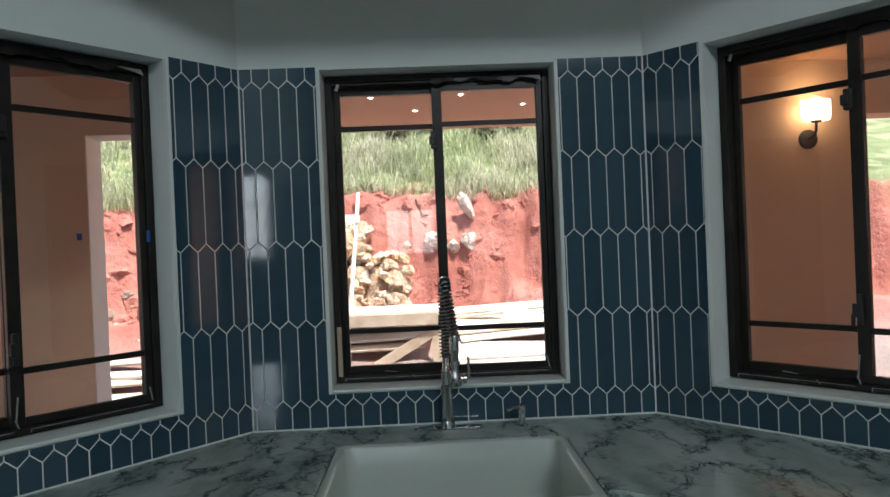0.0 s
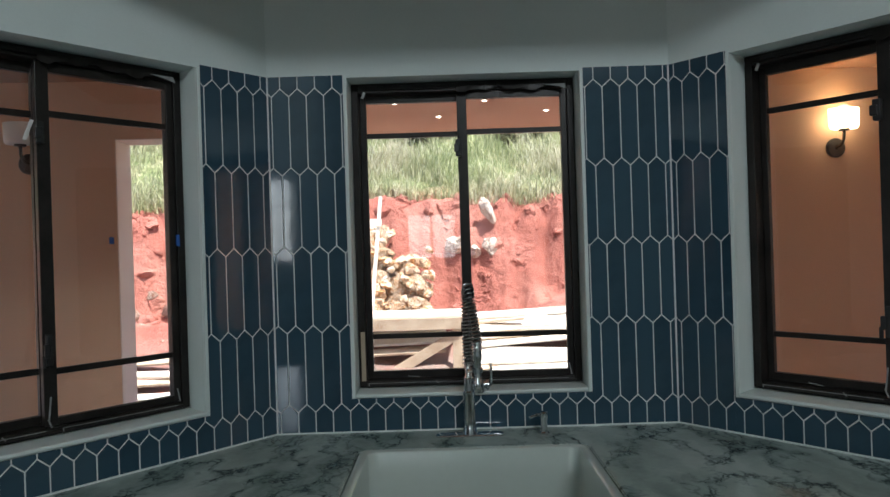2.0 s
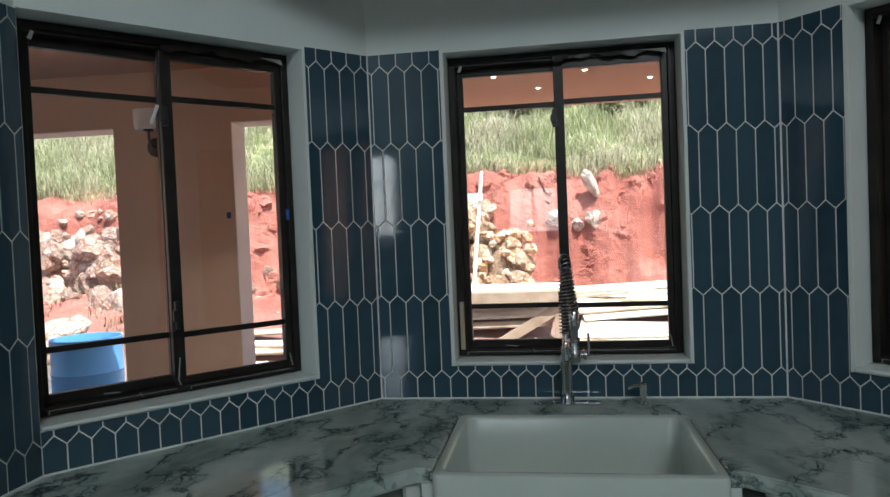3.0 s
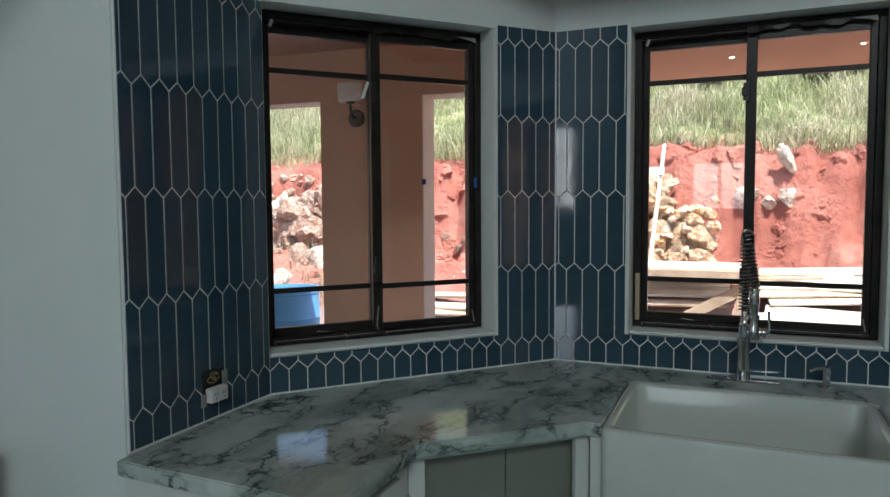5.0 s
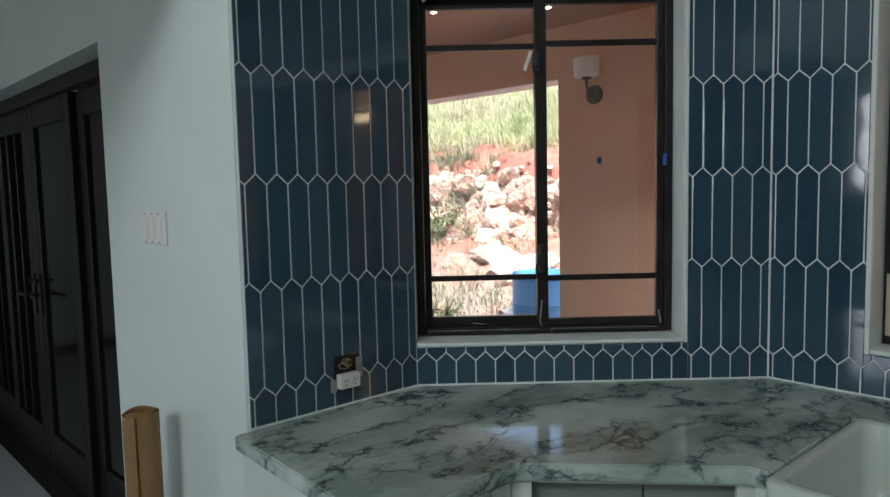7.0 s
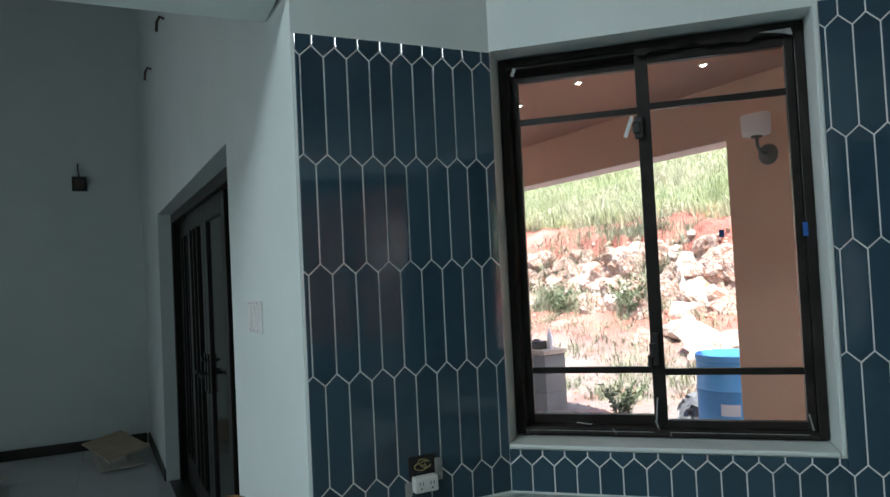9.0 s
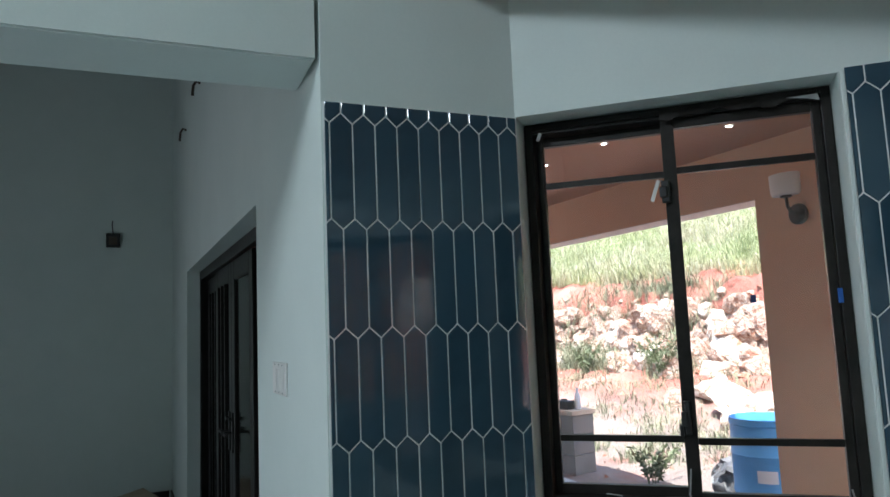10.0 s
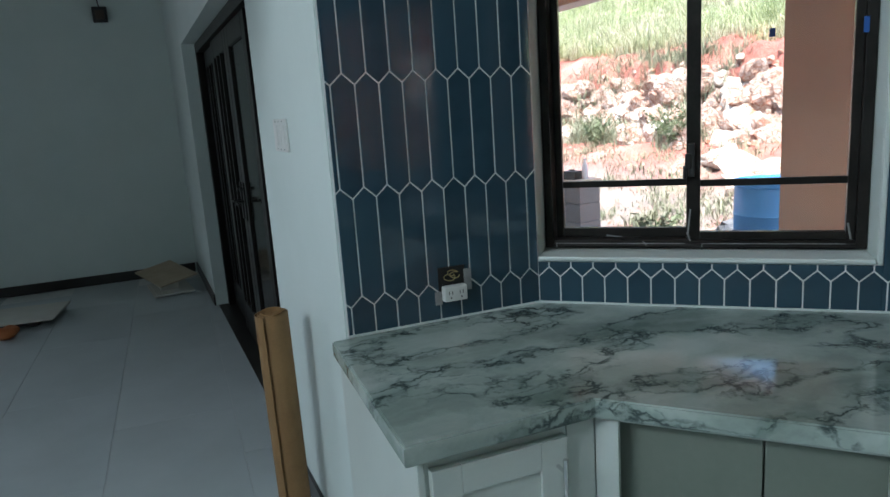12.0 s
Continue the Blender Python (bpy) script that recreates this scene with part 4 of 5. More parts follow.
# ---- living room ----
def terrace_doors():
    """Four dark glazed leaves in a dark frame, set back in the opening."""
    d = tagged(thing("door_1", "dark-stained four-leaf glazed terrace door, closed", "door", m=DM), kind="structure")
    f0, f1 = 0.10, 0.22
    g = 0.002
    part("door_frame", boxes((D0 + g, D0 + 0.075, f0, f1, 0.004, DTOP - g), (D1 - 0.075, D1 - g, f0, f1, 0.004, DTOP - g), (D0 + 0.075, D1 - 0.075, f0, f1, DTOP - 0.075, DTOP - g), bevel=0.004), M_DARKWOOD, d)
    n = 4
    w = (D1 - D0 - 0.154) / n
    for k in range(n):
        u0 = D0 + 0.077 + k * w
        u1 = u0 + w - 0.004
        y0, y1 = (0.125, 0.17) if k in (1, 2) else (0.155, 0.20)
        leaf = part("leaf", boxes((u0, u0 + 0.11, y0, y1, 0.006, DTOP - 0.078), (u1 - 0.11, u1, y0, y1, 0.006, DTOP - 0.078), (u0 + 0.11, u1 - 0.11, y0, y1, DTOP - 0.20, DTOP - 0.078),
                                  (u0 + 0.11, u1 - 0.11, y0, y1, 0.006, 0.24), bevel=0.005), M_DARKWOOD, d)
        part("glass_pane", boxes((u0 + 0.11, u1 - 0.11, y0 + 0.015, y0 + 0.028, 0.24, DTOP - 0.20)), M_DARKGLASS, leaf)
        if k in (0, 1):
            p = (u1 - u0 - 0.22) / 3
            for j in (1, 2):
                part("muntin", boxes((u0 + 0.11 + j * p - 0.012, u0 + 0.11 + j * p + 0.012, y0 - 0.004, y1, 0.24, DTOP - 0.20), bevel=0.003), M_DARKWOOD, leaf)
        if k in (1, 2):
            uu = u1 - 0.055 if k == 1 else u0 + 0.055
            s = -1 if k == 1 else 1
            bm = boxes((uu - 0.02, uu + 0.02, y0 - 0.012, y0 - 0.001, 0.92, 1.16), bevel=0.004)
            tube(bm, [(uu, y0 - 0.010, 1.04), (uu, y0 - 0.055, 1.04), (uu + s * 0.03, y0 - 0.060, 1.04), (uu + s * 0.12, y0 - 0.058, 1.035)], 0.009)
            tube(bm, [(uu, y0 - 0.012, 1.12), (uu, y0 - 0.03, 1.12)], 0.012)
            part("door_handle", bm, M_BLACK, leaf, "black lever handle on a long plate", smooth=True)
    return d


terrace_doors()
simple("threshold", [(D0 + 0.003, D1 - 0.003, 0.02, 0.22, 0.0005, 0.004)], M_BASE, "dark metal door threshold", "trim", m=DM)
simple("baseboard_terrace", [(0.03, D0 - 0.002, -0.014, -0.0005, 0.001, 0.10), (D1 + 0.002, DLEN - 0.004, -0.014, -0.0005, 0.001, 0.10)], M_BASE, "dark baseboard along the door wall", "baseboard", m=DM, bevel=0.002)
simple("baseboard_west", [(-6.8995, -6.885, -1.4, 1.16, 0.001, 0.10)], M_BASE, "dark baseboard along the end wall", "baseboard", bevel=0.002)


def lamp_outlet():
    o = thing("wall_lamp_outlet", "black wall lamp bracket with a bare wire, not fitted", "wall lamp")
    x, y, z = -6.8995, 0.622, 2.645
    part("back_box", boxes((x, x + 0.07, y - 0.065, y + 0.065, z - 0.075, z + 0.065), bevel=0.006), M_BLACK, o)
    part("bracket", boxes((x + 0.071, x + 0.082, y - 0.04, y + 0.04, z - 0.055, z + 0.03), bevel=0.003), M_BRONZE, o)
    bm = bmesh.new()
    tube(bm, [(x + 0.03, y, z + 0.064), (x + 0.035, y - 0.006, z + 0.10), (x + 0.02, y - 0.012, z + 0.16), (x + 0.012, y - 0.010, z + 0.20)], 0.006, 8)
    part("wire", bm, M_BLACK, o, smooth=True)


lamp_outlet()
for k, (u, z) in enumerate(((2.70, 3.44), (1.60, 3.40))):
    s = thing("wire_stub", "short dark wire stub hanging from the white wall", "wire", "wire stubs in the wall", DM @ Matrix.Translation((u, 0, z)))
    bm = bmesh.new()
    tube(bm, [(0, -0.001, 0), (0.004, -0.03, 0.01), (0.012, -0.05, -0.03), (0.010, -0.055, -0.10)], 0.010, 8)
    part("wire", bm, M_BRONZE, s, smooth=True)


def paper_roll():
    bm = bmesh.new()
    pts = []
    turns, n = 2.15, 90
    h = 0.882
    lo, hi, lo2, hi2 = [], [], [], []
    for i in range(n + 1):
        a = 2 * math.pi * turns * i / n
        r = 0.060 - 0.020 * i / n
        x, y = r * math.cos(a), -r * math.sin(a)
        x2, y2 = (r - 0.0022) * math.cos(a), -(r - 0.0022) * math.sin(a)
        top = h + 0.003 * math.sin(3 * a) + 0.006 * i / n
        lo.append(bm.verts.new((x, y, 0)))
        hi.append(bm.verts.new((x, y, top)))
        lo2.append(bm.verts.new((x2, y2, 0)))
        hi2.append(bm.verts.new((x2, y2, top)))
    for i in range(n):
        bm.faces.new((lo[i], lo[i + 1], hi[i + 1], hi[i]))
        bm.faces.new((lo2[i + 1], lo2[i], hi2[i], hi2[i + 1]))
        bm.faces.new((hi[i], hi[i + 1], hi2[i + 1], hi2[i]))
        bm.faces.new((lo2[i], lo2[i + 1], lo[i + 1], lo[i]))
    bm.faces.new((lo[0], hi[0], hi2[0], lo2[0]))
    bm.faces.new((lo[n], lo2[n], hi2[n], hi[n]))
    cap = [bm.verts.new((0.043 * math.cos(2 * math.pi * i / 24), 0.043 * math.sin(2 * math.pi * i / 24), h - 0.010 + 0.004 * math.sin(i * 1.7))) for i in range(24)]
    mid = bm.verts.new((0.004, -0.006, h - 0.018))
    for i in range(24):
        bm.faces.new((cap[i], cap[(i + 1) % 24], mid))
    bm.normal_update()
    r = part("paper_roll", bm, M_KRAFT, None, "roll of brown kraft paper standing on the floor by the wall", pose(-1.545, 1.322, 0.004, -1.0, 2.5, -38), smooth=True)
    return tagged(r, category="paper roll")


paper_roll()


def tile_boxes():
    t = thing("tile_box_stack", "small stack of pale floor tiles and cardboard on the floor", "tile stack", m=pose(-6.20, 0.90, 0.003, 0, 0, 8))
    part("tile", boxes((-0.30, 0.30, -0.18, 0.14, 0.0, 0.012), bevel=0.001), M_PALECARD, t)
    part("tile", boxes((-0.26, 0.33, -0.16, 0.17, 0.013, 0.025), bevel=0.001), M_PALECARD, t)
    card = part("cardboard", boxes((-0.33, 0.30, -0.20, 0.16, 0, 0.014), bevel=0.002), M_CARD, t)
    card.matrix_local = pose(0, 0, 0.150, 9, 5, 14)
    part("block", boxes((-0.25, 0.15, -0.10, 0.06, 0.026, 0.118), bevel=0.003), M_PALECARD, t)
    t2 = thing("loose_tile", "pale floor tile lying loose on the floor", "floor tile", m=pose(-5.75, -0.25, 0.003, 0, 0, -6))
    part("tile", boxes((-0.30, 0.30, -0.32, 0.28, 0.05, 0.062), bevel=0.001), M_PALECARD, t2)
    part("spacer", boxes((-0.2, 0.2, -0.2, 0.15, 0.0, 0.049), bevel=0.002), M_BASE, t2)
    bm = bmesh.new()
    bmesh.ops.create_icosphere(bm, subdivisions=3, radius=0.1, matrix=Matrix.Diagonal((1.2, 0.8, 0.55, 1)))
    for v in bm.verts:
        v.co += 0.03 * noise.noise_vector(v.co * 9)
        v.co.z = max(v.co.z, -0.045)
    b = part("rag", bm, M_TERRA, None, "crumpled orange rag on the floor", pose(-5.25, -0.30, 0.048), smooth=True)
    tagged(b, category="rag")


M_TERRA = mottled("orange_cloth", (0.42, 0.13, 0.04), (0.55, 0.20, 0.07), 0.9, 8, 90, 0.5, 0.002)
tile_boxes()

# ---- garden door, back windows and the added clerestory that light the room ----
g = tagged(thing("window_4", "white framed back window with two panes", "window"), kind="structure")
part("window_frame", boxes((-2.208, -2.185, -3.96, -3.93, 1.502, 2.668), (-1.695, -1.672, -3.96, -3.93, 1.502, 2.668), (-2.185, -1.695, -3.96, -3.93, 1.502, 1.53), (-2.185, -1.695, -3.96, -3.93, 2.64, 2.668),
                           (-1.955, -1.925, -3.96, -3.93, 1.53, 2.64), (-2.185, -1.955, -3.955, -3.935, 2.25, 2.275), (-1.925, -1.695, -3.955, -3.935, 2.25, 2.275)), M_FRAME, g)
g = tagged(thing("window_6", "small dark framed back window with two panes", "window"), kind="structure")
for sp in ((-0.138, -0.11, -3.95, -3.92, 1.462, 2.138), (0.57, 0.598, -3.95, -3.92, 1.462, 2.138), (-0.11, 0.57, -3.95, -3.92, 1.462, 1.49), (-0.11, 0.57, -3.95, -3.92, 2.11, 2.138), (0.21, 0.25, -3.95, -3.92, 1.49, 2.11)):
    part("frame_bar", boxes(sp), M_FRAME, g)
# bars of the unseen clerestory that was added round the fill lamp
g = tagged(thing("fill_window_7", "unseen dark framed clerestory, added for the fill light", "window"), kind="structure")
for x in (-0.88, 0.43, 1.77, 3.10):
    part("frame_bar", boxes((x - 0.02, x + 0.02, -3.95, -3.92, 4.252, 4.748)), M_FRAME, g)
g = tagged(thing("door_2", "dark framed glazed garden door", "door"), kind="structure")
for sp in ((-6.85, -6.80, -3.848, -3.79, 0.0, 2.298), (-6.85, -6.80, -2.71, -2.652, 0.0, 2.298), (-6.85, -6.80, -3.79, -2.71, 2.24, 2.298)):
    part("frame_bar", boxes(sp), M_FRAME, g)

# ---- porch ----
PM = Matrix.Translation((-1.68, 4.755, 0)) @ pose(0, 0, 0, 0, 0, math.degrees(math.atan(0.055)))   # x along the porch wall
PORCH_Z, LINTEL = 2.76, 2.385
simple("porch_wall_west", [(-0.85, 0.0, 0, 0.235, -0.1, PORCH_Z), (-5.6, -0.85, 0, 0.235, LINTEL, PORCH_Z), (-6.2, -5.6, 0, 0.235, -0.1, PORCH_Z), (0.0, 0.95, 0, 0.235, LINTEL, PORCH_Z)], M_ORANGE,
       "apricot rendered porch wall with wide openings to the yard", "wall", m=PM)
# thin panels that carry the painted sunlight on the opening's edges
simple("porch_reveal", [(0.0005, 0.006, 0.004, 0.231, -0.1, LINTEL - 0.006), (0.0005, 0.948, 0.004, 0.231, LINTEL - 0.0055, LINTEL - 0.0005), (-5.598, -0.852, 0.004, 0.231, LINTEL - 0.0055, LINTEL - 0.0005)], M_REVEAL, "reveal of the porch opening, sunlight painted in as pale colour", "wall reveal", m=PM)
simple("porch_wall_east", [(3.45, 5.22, 0, 0.235, -0.1, PORCH_Z), (5.22, 8.0, 0, 0.235, LINTEL, PORCH_Z), (8.0, 8.6, 0, 0.235, -0.1, PORCH_Z)], M_ORANGE,
       "apricot rendered porch wall with a lit lamp", "wall", m=PM)
simple("porch_ceiling", [(-8.0, 7.6, 1.7, 5.05, PORCH_Z, PORCH_Z + 0.12), (-0.85, 2.15, 5.05, 7.30, PORCH_Z, PORCH_Z + 0.12)], M_SOFFIT, "apricot porch ceiling, its shade painted in darker, with small recessed lamps", "ceiling")
simple("porch_wall_end", [(5.0, 5.22, 1.2, 4.95, -0.1, PORCH_Z)], M_ORANGE, "apricot rendered end wall of the porch", "wall")
simple("porch_floor", [(-7.2, 7.6, 1.75, 5.05, -0.12, -0.02)], M_BOUNCE_FLOOR, "porch floor, made pale to bounce light onto the porch walls", "floor")


def downlight(x, y):
    o = thing("recessed_lamp", "small lit recessed ceiling lamp on the porch", "ceiling lamp", "porch ceiling lamps", pose(x, y, PORCH_Z))
    bm = bmesh.new()
    turned(bm, [(0.030, -0.0005), (0.030, -0.004), (0.026, -0.006), (0.020, -0.006)], None, 20)
    part("trim_ring", bm, M_SHADE, o)
    bm = bmesh.new()
    turned(bm, [(0.015, -0.0062), (0.015, -0.0085), (0.010, -0.010)], None, 20)
    part("lens", bm, M_SPOT, o, "glowing lens")


for x, y in ((0.072, 5.69), (0.407, 6.27), (0.772, 5.68), (1.318, 6.14), (-2.74, 3.68), (-3.37, 3.62), (-2.2, 4.2), (1.9, 5.7)):
    downlight(x, y)


def wall_lamp(m, lit, label):
    """Round back plate, bent arm and an oval glass cup. Face towards minus y."""
    o = thing("porch_wall_lamp", label, "wall lamp", "porch wall lamps", m)
    bm = bmesh.new()
    turned(bm, [(0.066, 0.0005), (0.066, 0.012), (0.058, 0.020), (0.02, 0.022)], pose(0, 0, 0, 90, 0, 0))
    part("back_plate", bm, M_BRONZE, o, smooth=True)
    bm = bmesh.new()
    tube(bm, [(0, -0.015, 0), (0, -0.07, 0.01), (0, -0.10, 0.045), (0, -0.105, 0.10)], 0.010)
    turned(bm, [(0.03, 0.0), (0.034, 0.006), (0.034, 0.012)], pose(0, -0.105, 0.10), 20)
    part("arm", bm, M_BRONZE, o, smooth=True)
    rings = []
    for s, z in ((0.86, 0.0), (0.97, 0.012), (1.0, 0.03), (1.03, 0.13), (1.0, 0.135), (0.95, 0.128), (0.93, 0.03), (0.5, 0.018)):
        rings.append([(0.098 * s * math.cos(2 * math.pi * i / 28), -0.105 + 0.062 * s * math.sin(2 * math.pi * i / 28), 0.112 + z) for i in range(28)])
    bm = bmesh.new()
    loft(bm, rings)
    part("shade", bm, M_LIT if lit else M_SHADE, o, "glowing oval glass cup" if lit else "white oval glass cup", smooth=True)
    return o


wall_lamp(PM @ pose(-0.535, 0, 2.235), False, "unlit porch wall lamp with a white oval glass cup")
wall_lamp(PM @ pose(4.80, 0, 2.215), True, "lit porch wall lamp with a glowing oval glass cup")
lamp_data = bpy.data.lights.new("porch_bulb", 'POINT')
lamp_data.energy, lamp_data.color, lamp_data.shadow_soft_size = 0.09, (1.0, 0.74, 0.42), 0.05
bulb = new("porch_bulb", lamp_data)
bulb.matrix_world = PM @ pose(4.80, -0.105, 2.44)

# ---- yard: one sheet of ground that rises to a cut bank and a grass slope ----
def smooth(a, b, x):
    t = min(max((x - a) / (b - a), 0.0), 1.0)
    return t * t * (3 - 2 * t)


def ground(x, y):
    bx = y - 0.055 * x - 0.25 * noise.noise(Vector((x * 0.45, 3.1, 0)))           # distance measured across the bank
    z = -0.14
    left = smooth(-1.5, -5.0, x) if x < -1.5 else 0.0
    z += (0.70 + 0.20 * left) * smooth(7.2 - 0.9 * left, 10.4, bx)
    n1 = noise.noise(Vector((x * 0.8, z, y * 0.8)))
    fine = 0.16 * noise.noise(Vector((x * 3.4, y * 0.9, 2.0))) + 0.07 * noise.noise(Vector((x * 6.5, y * 4.5, 6.0)))
    wob = fine + 0.35 * noise.noise(Vector((x * 0.9, 7.0, 0))) + 0.15 * noise.noise(Vector((x * 2.7, 9.0, 0)))
    low_left = 0.36 * left
    z += (1.78 - low_left + 0.10 * noise.noise(Vector((x * 1.3, 0, 5)))) * smooth(10.3 + wob, 11.0 + wob, bx)
    if bx > 11.1:
        z += (0.40 + 0.02 * smooth(-4.0, -14.0, x)) * (min(bx, 60) - 11.1) + 0.22 * noise.noise(Vector((x * 0.5, y * 0.5, 3.0))) * smooth(11.1, 12.5, bx)
    if 5.0 < bx < 13:
        z += 0.06 * noise.noise(Vector((x * 2.1, y * 2.1, 1.7))) + 0.03 * noise.noise(Vector((x * 5.3, y * 5.3, 4.0)))
        k = smooth(10.0 + wob, 10.5 + wob, bx) * (1 - smooth(10.8 + wob, 11.3 + wob, bx))
        z += k * 0.30 * noise.noise(Vector((x * 3.1, y * 2.0, z * 2.5)))
    z += 0.50 * math.exp(-((x - 2.35) / 0.62) ** 2 - ((y - 10.1) / 0.5) ** 2)          # loose heap of soil
    return z


xs = list(np.concatenate([np.linspace(-400, -30, 12)[:-1], np.linspace(-30, -17, 10)[:-1], np.arange(-17, -3, 0.10), np.arange(-3, 4, 0.05), np.arange(4, 9, 0.12), np.linspace(9, 30, 15), np.linspace(45, 400, 10)]))
ys = list(np.concatenate([np.linspace(-300, -10, 8)[:-1], np.linspace(-10, 5, 8)[:-1], np.arange(5, 9.4, 0.2), np.arange(9.4, 12.4, 0.06), np.linspace(12.5, 30, 36), np.linspace(36, 300, 12)]))
verts, faces = [], []
for y in ys:
    for x in xs:
        verts.append((x, y, ground(x, y)))
nx = len(xs)
for j in range(len(ys) - 1):
    for i in range(nx - 1):
        faces.append((j * nx + i, j * nx + i + 1, (j + 1) * nx + i + 1, (j + 1) * nx + i))
me = bpy.data.meshes.new("ground")
me.from_pydata(verts, [], faces)
me.materials.append(M_EARTH)
me.shade_smooth()
tagged(new("ground", me), "red earth yard rising to a cut bank and a grass slope", "ground", kind="structure")

# long grass on the slope
rng = np.random.default_rng(4)


def grass(name, count, xr, yr, hr, label, spread=0.06, blades=9, material=None, patch=0.0):
    v, f = [], []
    for _ in range(count):
        x, y = rng.uniform(*xr), yr[0] + (yr[1] - yr[0]) * rng.random() ** 1.5
        g = noise.noise(Vector((x * 0.9, y * 0.9, 2.0))) + 0.5 * noise.noise(Vector((x * 2.6, y * 2.6, 8.0)))
        if g < patch - 0.55 * rng.random():
            continue
        z = ground(x, y) - 0.03
        hh = rng.uniform(*hr) * (0.8 + 0.7 * max(g, -0.5))
        droop = rng.uniform(0, 2 * math.pi)
        for _b in range(blades):
            a = droop + rng.normal(0, 1.1)
            bx, by = x + rng.normal(0, spread), y + rng.normal(0, spread)
            h = hh * rng.uniform(0.35, 1.25)
            lean = h * rng.uniform(0.2, 1.3)
            dx, dy = math.cos(a), math.sin(a)
            w = rng.uniform(0.003, 0.008) * (1.0 if yr[0] < 15 else 2.0)
            tip = h * rng.uniform(0.35, 0.95)
            s = len(v)
            for k, up, ww in ((0.0, 0.0, 1.0), (0.18, 0.5, 1.0), (0.55, 0.88, 0.8)):
                v += [(bx + dx * lean * k - dy * w * ww, by + dy * lean * k + dx * w * ww, z + h * up), (bx + dx * lean * k + dy * w * ww, by + dy * lean * k - dx * w * ww, z + h * up)]
            v.append((bx + dx * lean, by + dy * lean, z + tip))
            f += [(s, s + 1, s + 3, s + 2), (s + 2, s + 3, s + 5, s + 4), (s + 4, s + 5, s + 6)]
    me = bpy.data.meshes.new(name)
    me.from_pydata(v, [], f)
    me.materials.append(material or M_GRASS)
    return tagged(new(name, me), label, "grass", kind="stuff")


grass("slope_grass", 22000, (-27, 6), (11.2, 20), (0.12, 0.50), "long pale green grass tufts on the slope above the bank", 0.12, 9, None, -0.15)
grass("far_grass", 9000, (-45, 9), (17, 45), (0.25, 0.7), "pale dry grass higher on the slope", 0.30, 7, None, -0.2)
grass("yard_weeds", 2600, (-15, -4.4), (6.4, 10.2), (0.05, 0.22), "thin grey-green weeds on the pale earth of the yard", 0.10, 8, M_WEED, 0.15)
grass("foot_weeds", 1300, (-13.5, -8.6), (9.0, 10.6), (0.15, 0.48), "rank grey-green weeds along the foot of the bank", 0.12, 10, M_WEED, 0.12)


# ---- stones ----
def rock_mesh(seed):
    """A broken boulder: a ball cut by many planes, then roughened."""
    r = random.Random(seed)
    planes = []
    for _ in range(20):
        n = Vector((r.gauss(0, 1), r.gauss(0, 1), r.gauss(0, 1))).normalized()
        planes.append((n, r.uniform(0.52, 0.95)))
    bm = bmesh.new()
    bmesh.ops.create_icosphere(bm, subdivisions=3, radius=1.0)
    for v in bm.verts:
        d = v.co.normalized()
        k = min([1.15] + [q / d.dot(n) for n, q in planes if d.dot(n) > 0.15])
        v.co = d * k
        v.co += 0.13 * noise.noise_vector(d * 2.3 + Vector((seed, 0, 0))) + 0.06 * noise.noise_vector(d * 6 + Vector((seed, 5, 0)))
    return mesh_of("boulder", bm, M_ROCK)


ROCKS = [rock_mesh(k) for k in range(9)]
OCHRE = []
for _me in ROCKS:
    _me = _me.copy()
    _me.materials[0] = M_OCHRE
    OCHRE.append(_me)
WHITE = []
for _me in ROCKS[:5]:
    _me = _me.copy()
    _me.materials[0] = M_WHITEROCK
    WHITE.append(_me)
rr = random.Random(12)


def boulder(x, y, z, sx, sy, sz, label, group):
    ob = new("boulder", rr.choice(OCHRE if "ochre" in label else WHITE if "pale limestone block" in label or "low pile" in label or rr.random() < 0.25 else ROCKS))
    ob.matrix_world = pose(x, y, z, rr.uniform(-35, 35), rr.uniform(-35, 35), rr.uniform(0, 360)) @ Matrix.Diagonal((sx, sy, sz, 1))
    return tagged(ob, label, "boulder", group)


def joined_stones(name, spots, source, material, label):
    """Many small stones as one heap."""
    v, f = [], []
    for x, y, z, s in spots:
        me = rr.choice(source)
        m = pose(x, y, z, rr.uniform(-40, 40), rr.uniform(-40, 40), rr.uniform(0, 360)) @ Matrix.Diagonal((s * rr.uniform(0.9, 1.4), s, s * rr.uniform(0.7, 1.0), 1))
        o = len(v)
        v += [tuple(m @ p.co) for p in me.vertices]
        f += [tuple(o + i for i in p.vertices) for p in me.polygons]
    me = bpy.data.meshes.new(name)
    me.from_pydata(v, [], f)
    me.materials.append(material)
    return tagged(new(name, me), label, "stones", kind="stuff")


def face_y(x, z):
    """Where the bank reaches height z."""
    y = 9.0
    while y < 13.0 and ground(x, y) < z:
        y += 0.02
    return y


# single pale stones in the red cut bank
for x, y, z, a, b, c in ((0.56, 10.66, 1.68, 0.30, 0.16, 0.17), (0.84, 10.62, 1.58, 0.22, 0.14, 0.13),
                         (1.12, 10.64, 1.66, 0.16, 0.12, 0.17), (1.50, 10.98, 2.56, 0.17, 0.13, 0.08), (-0.24, 10.98, 2.52, 0.20, 0.14, 0.07)):
    boulder(x, face_y(x, z) - 0.02, z, a, b, c, "pale limestone block stuck in the red earth bank", "stones in the cut bank")
ob = new("boulder", WHITE[2])
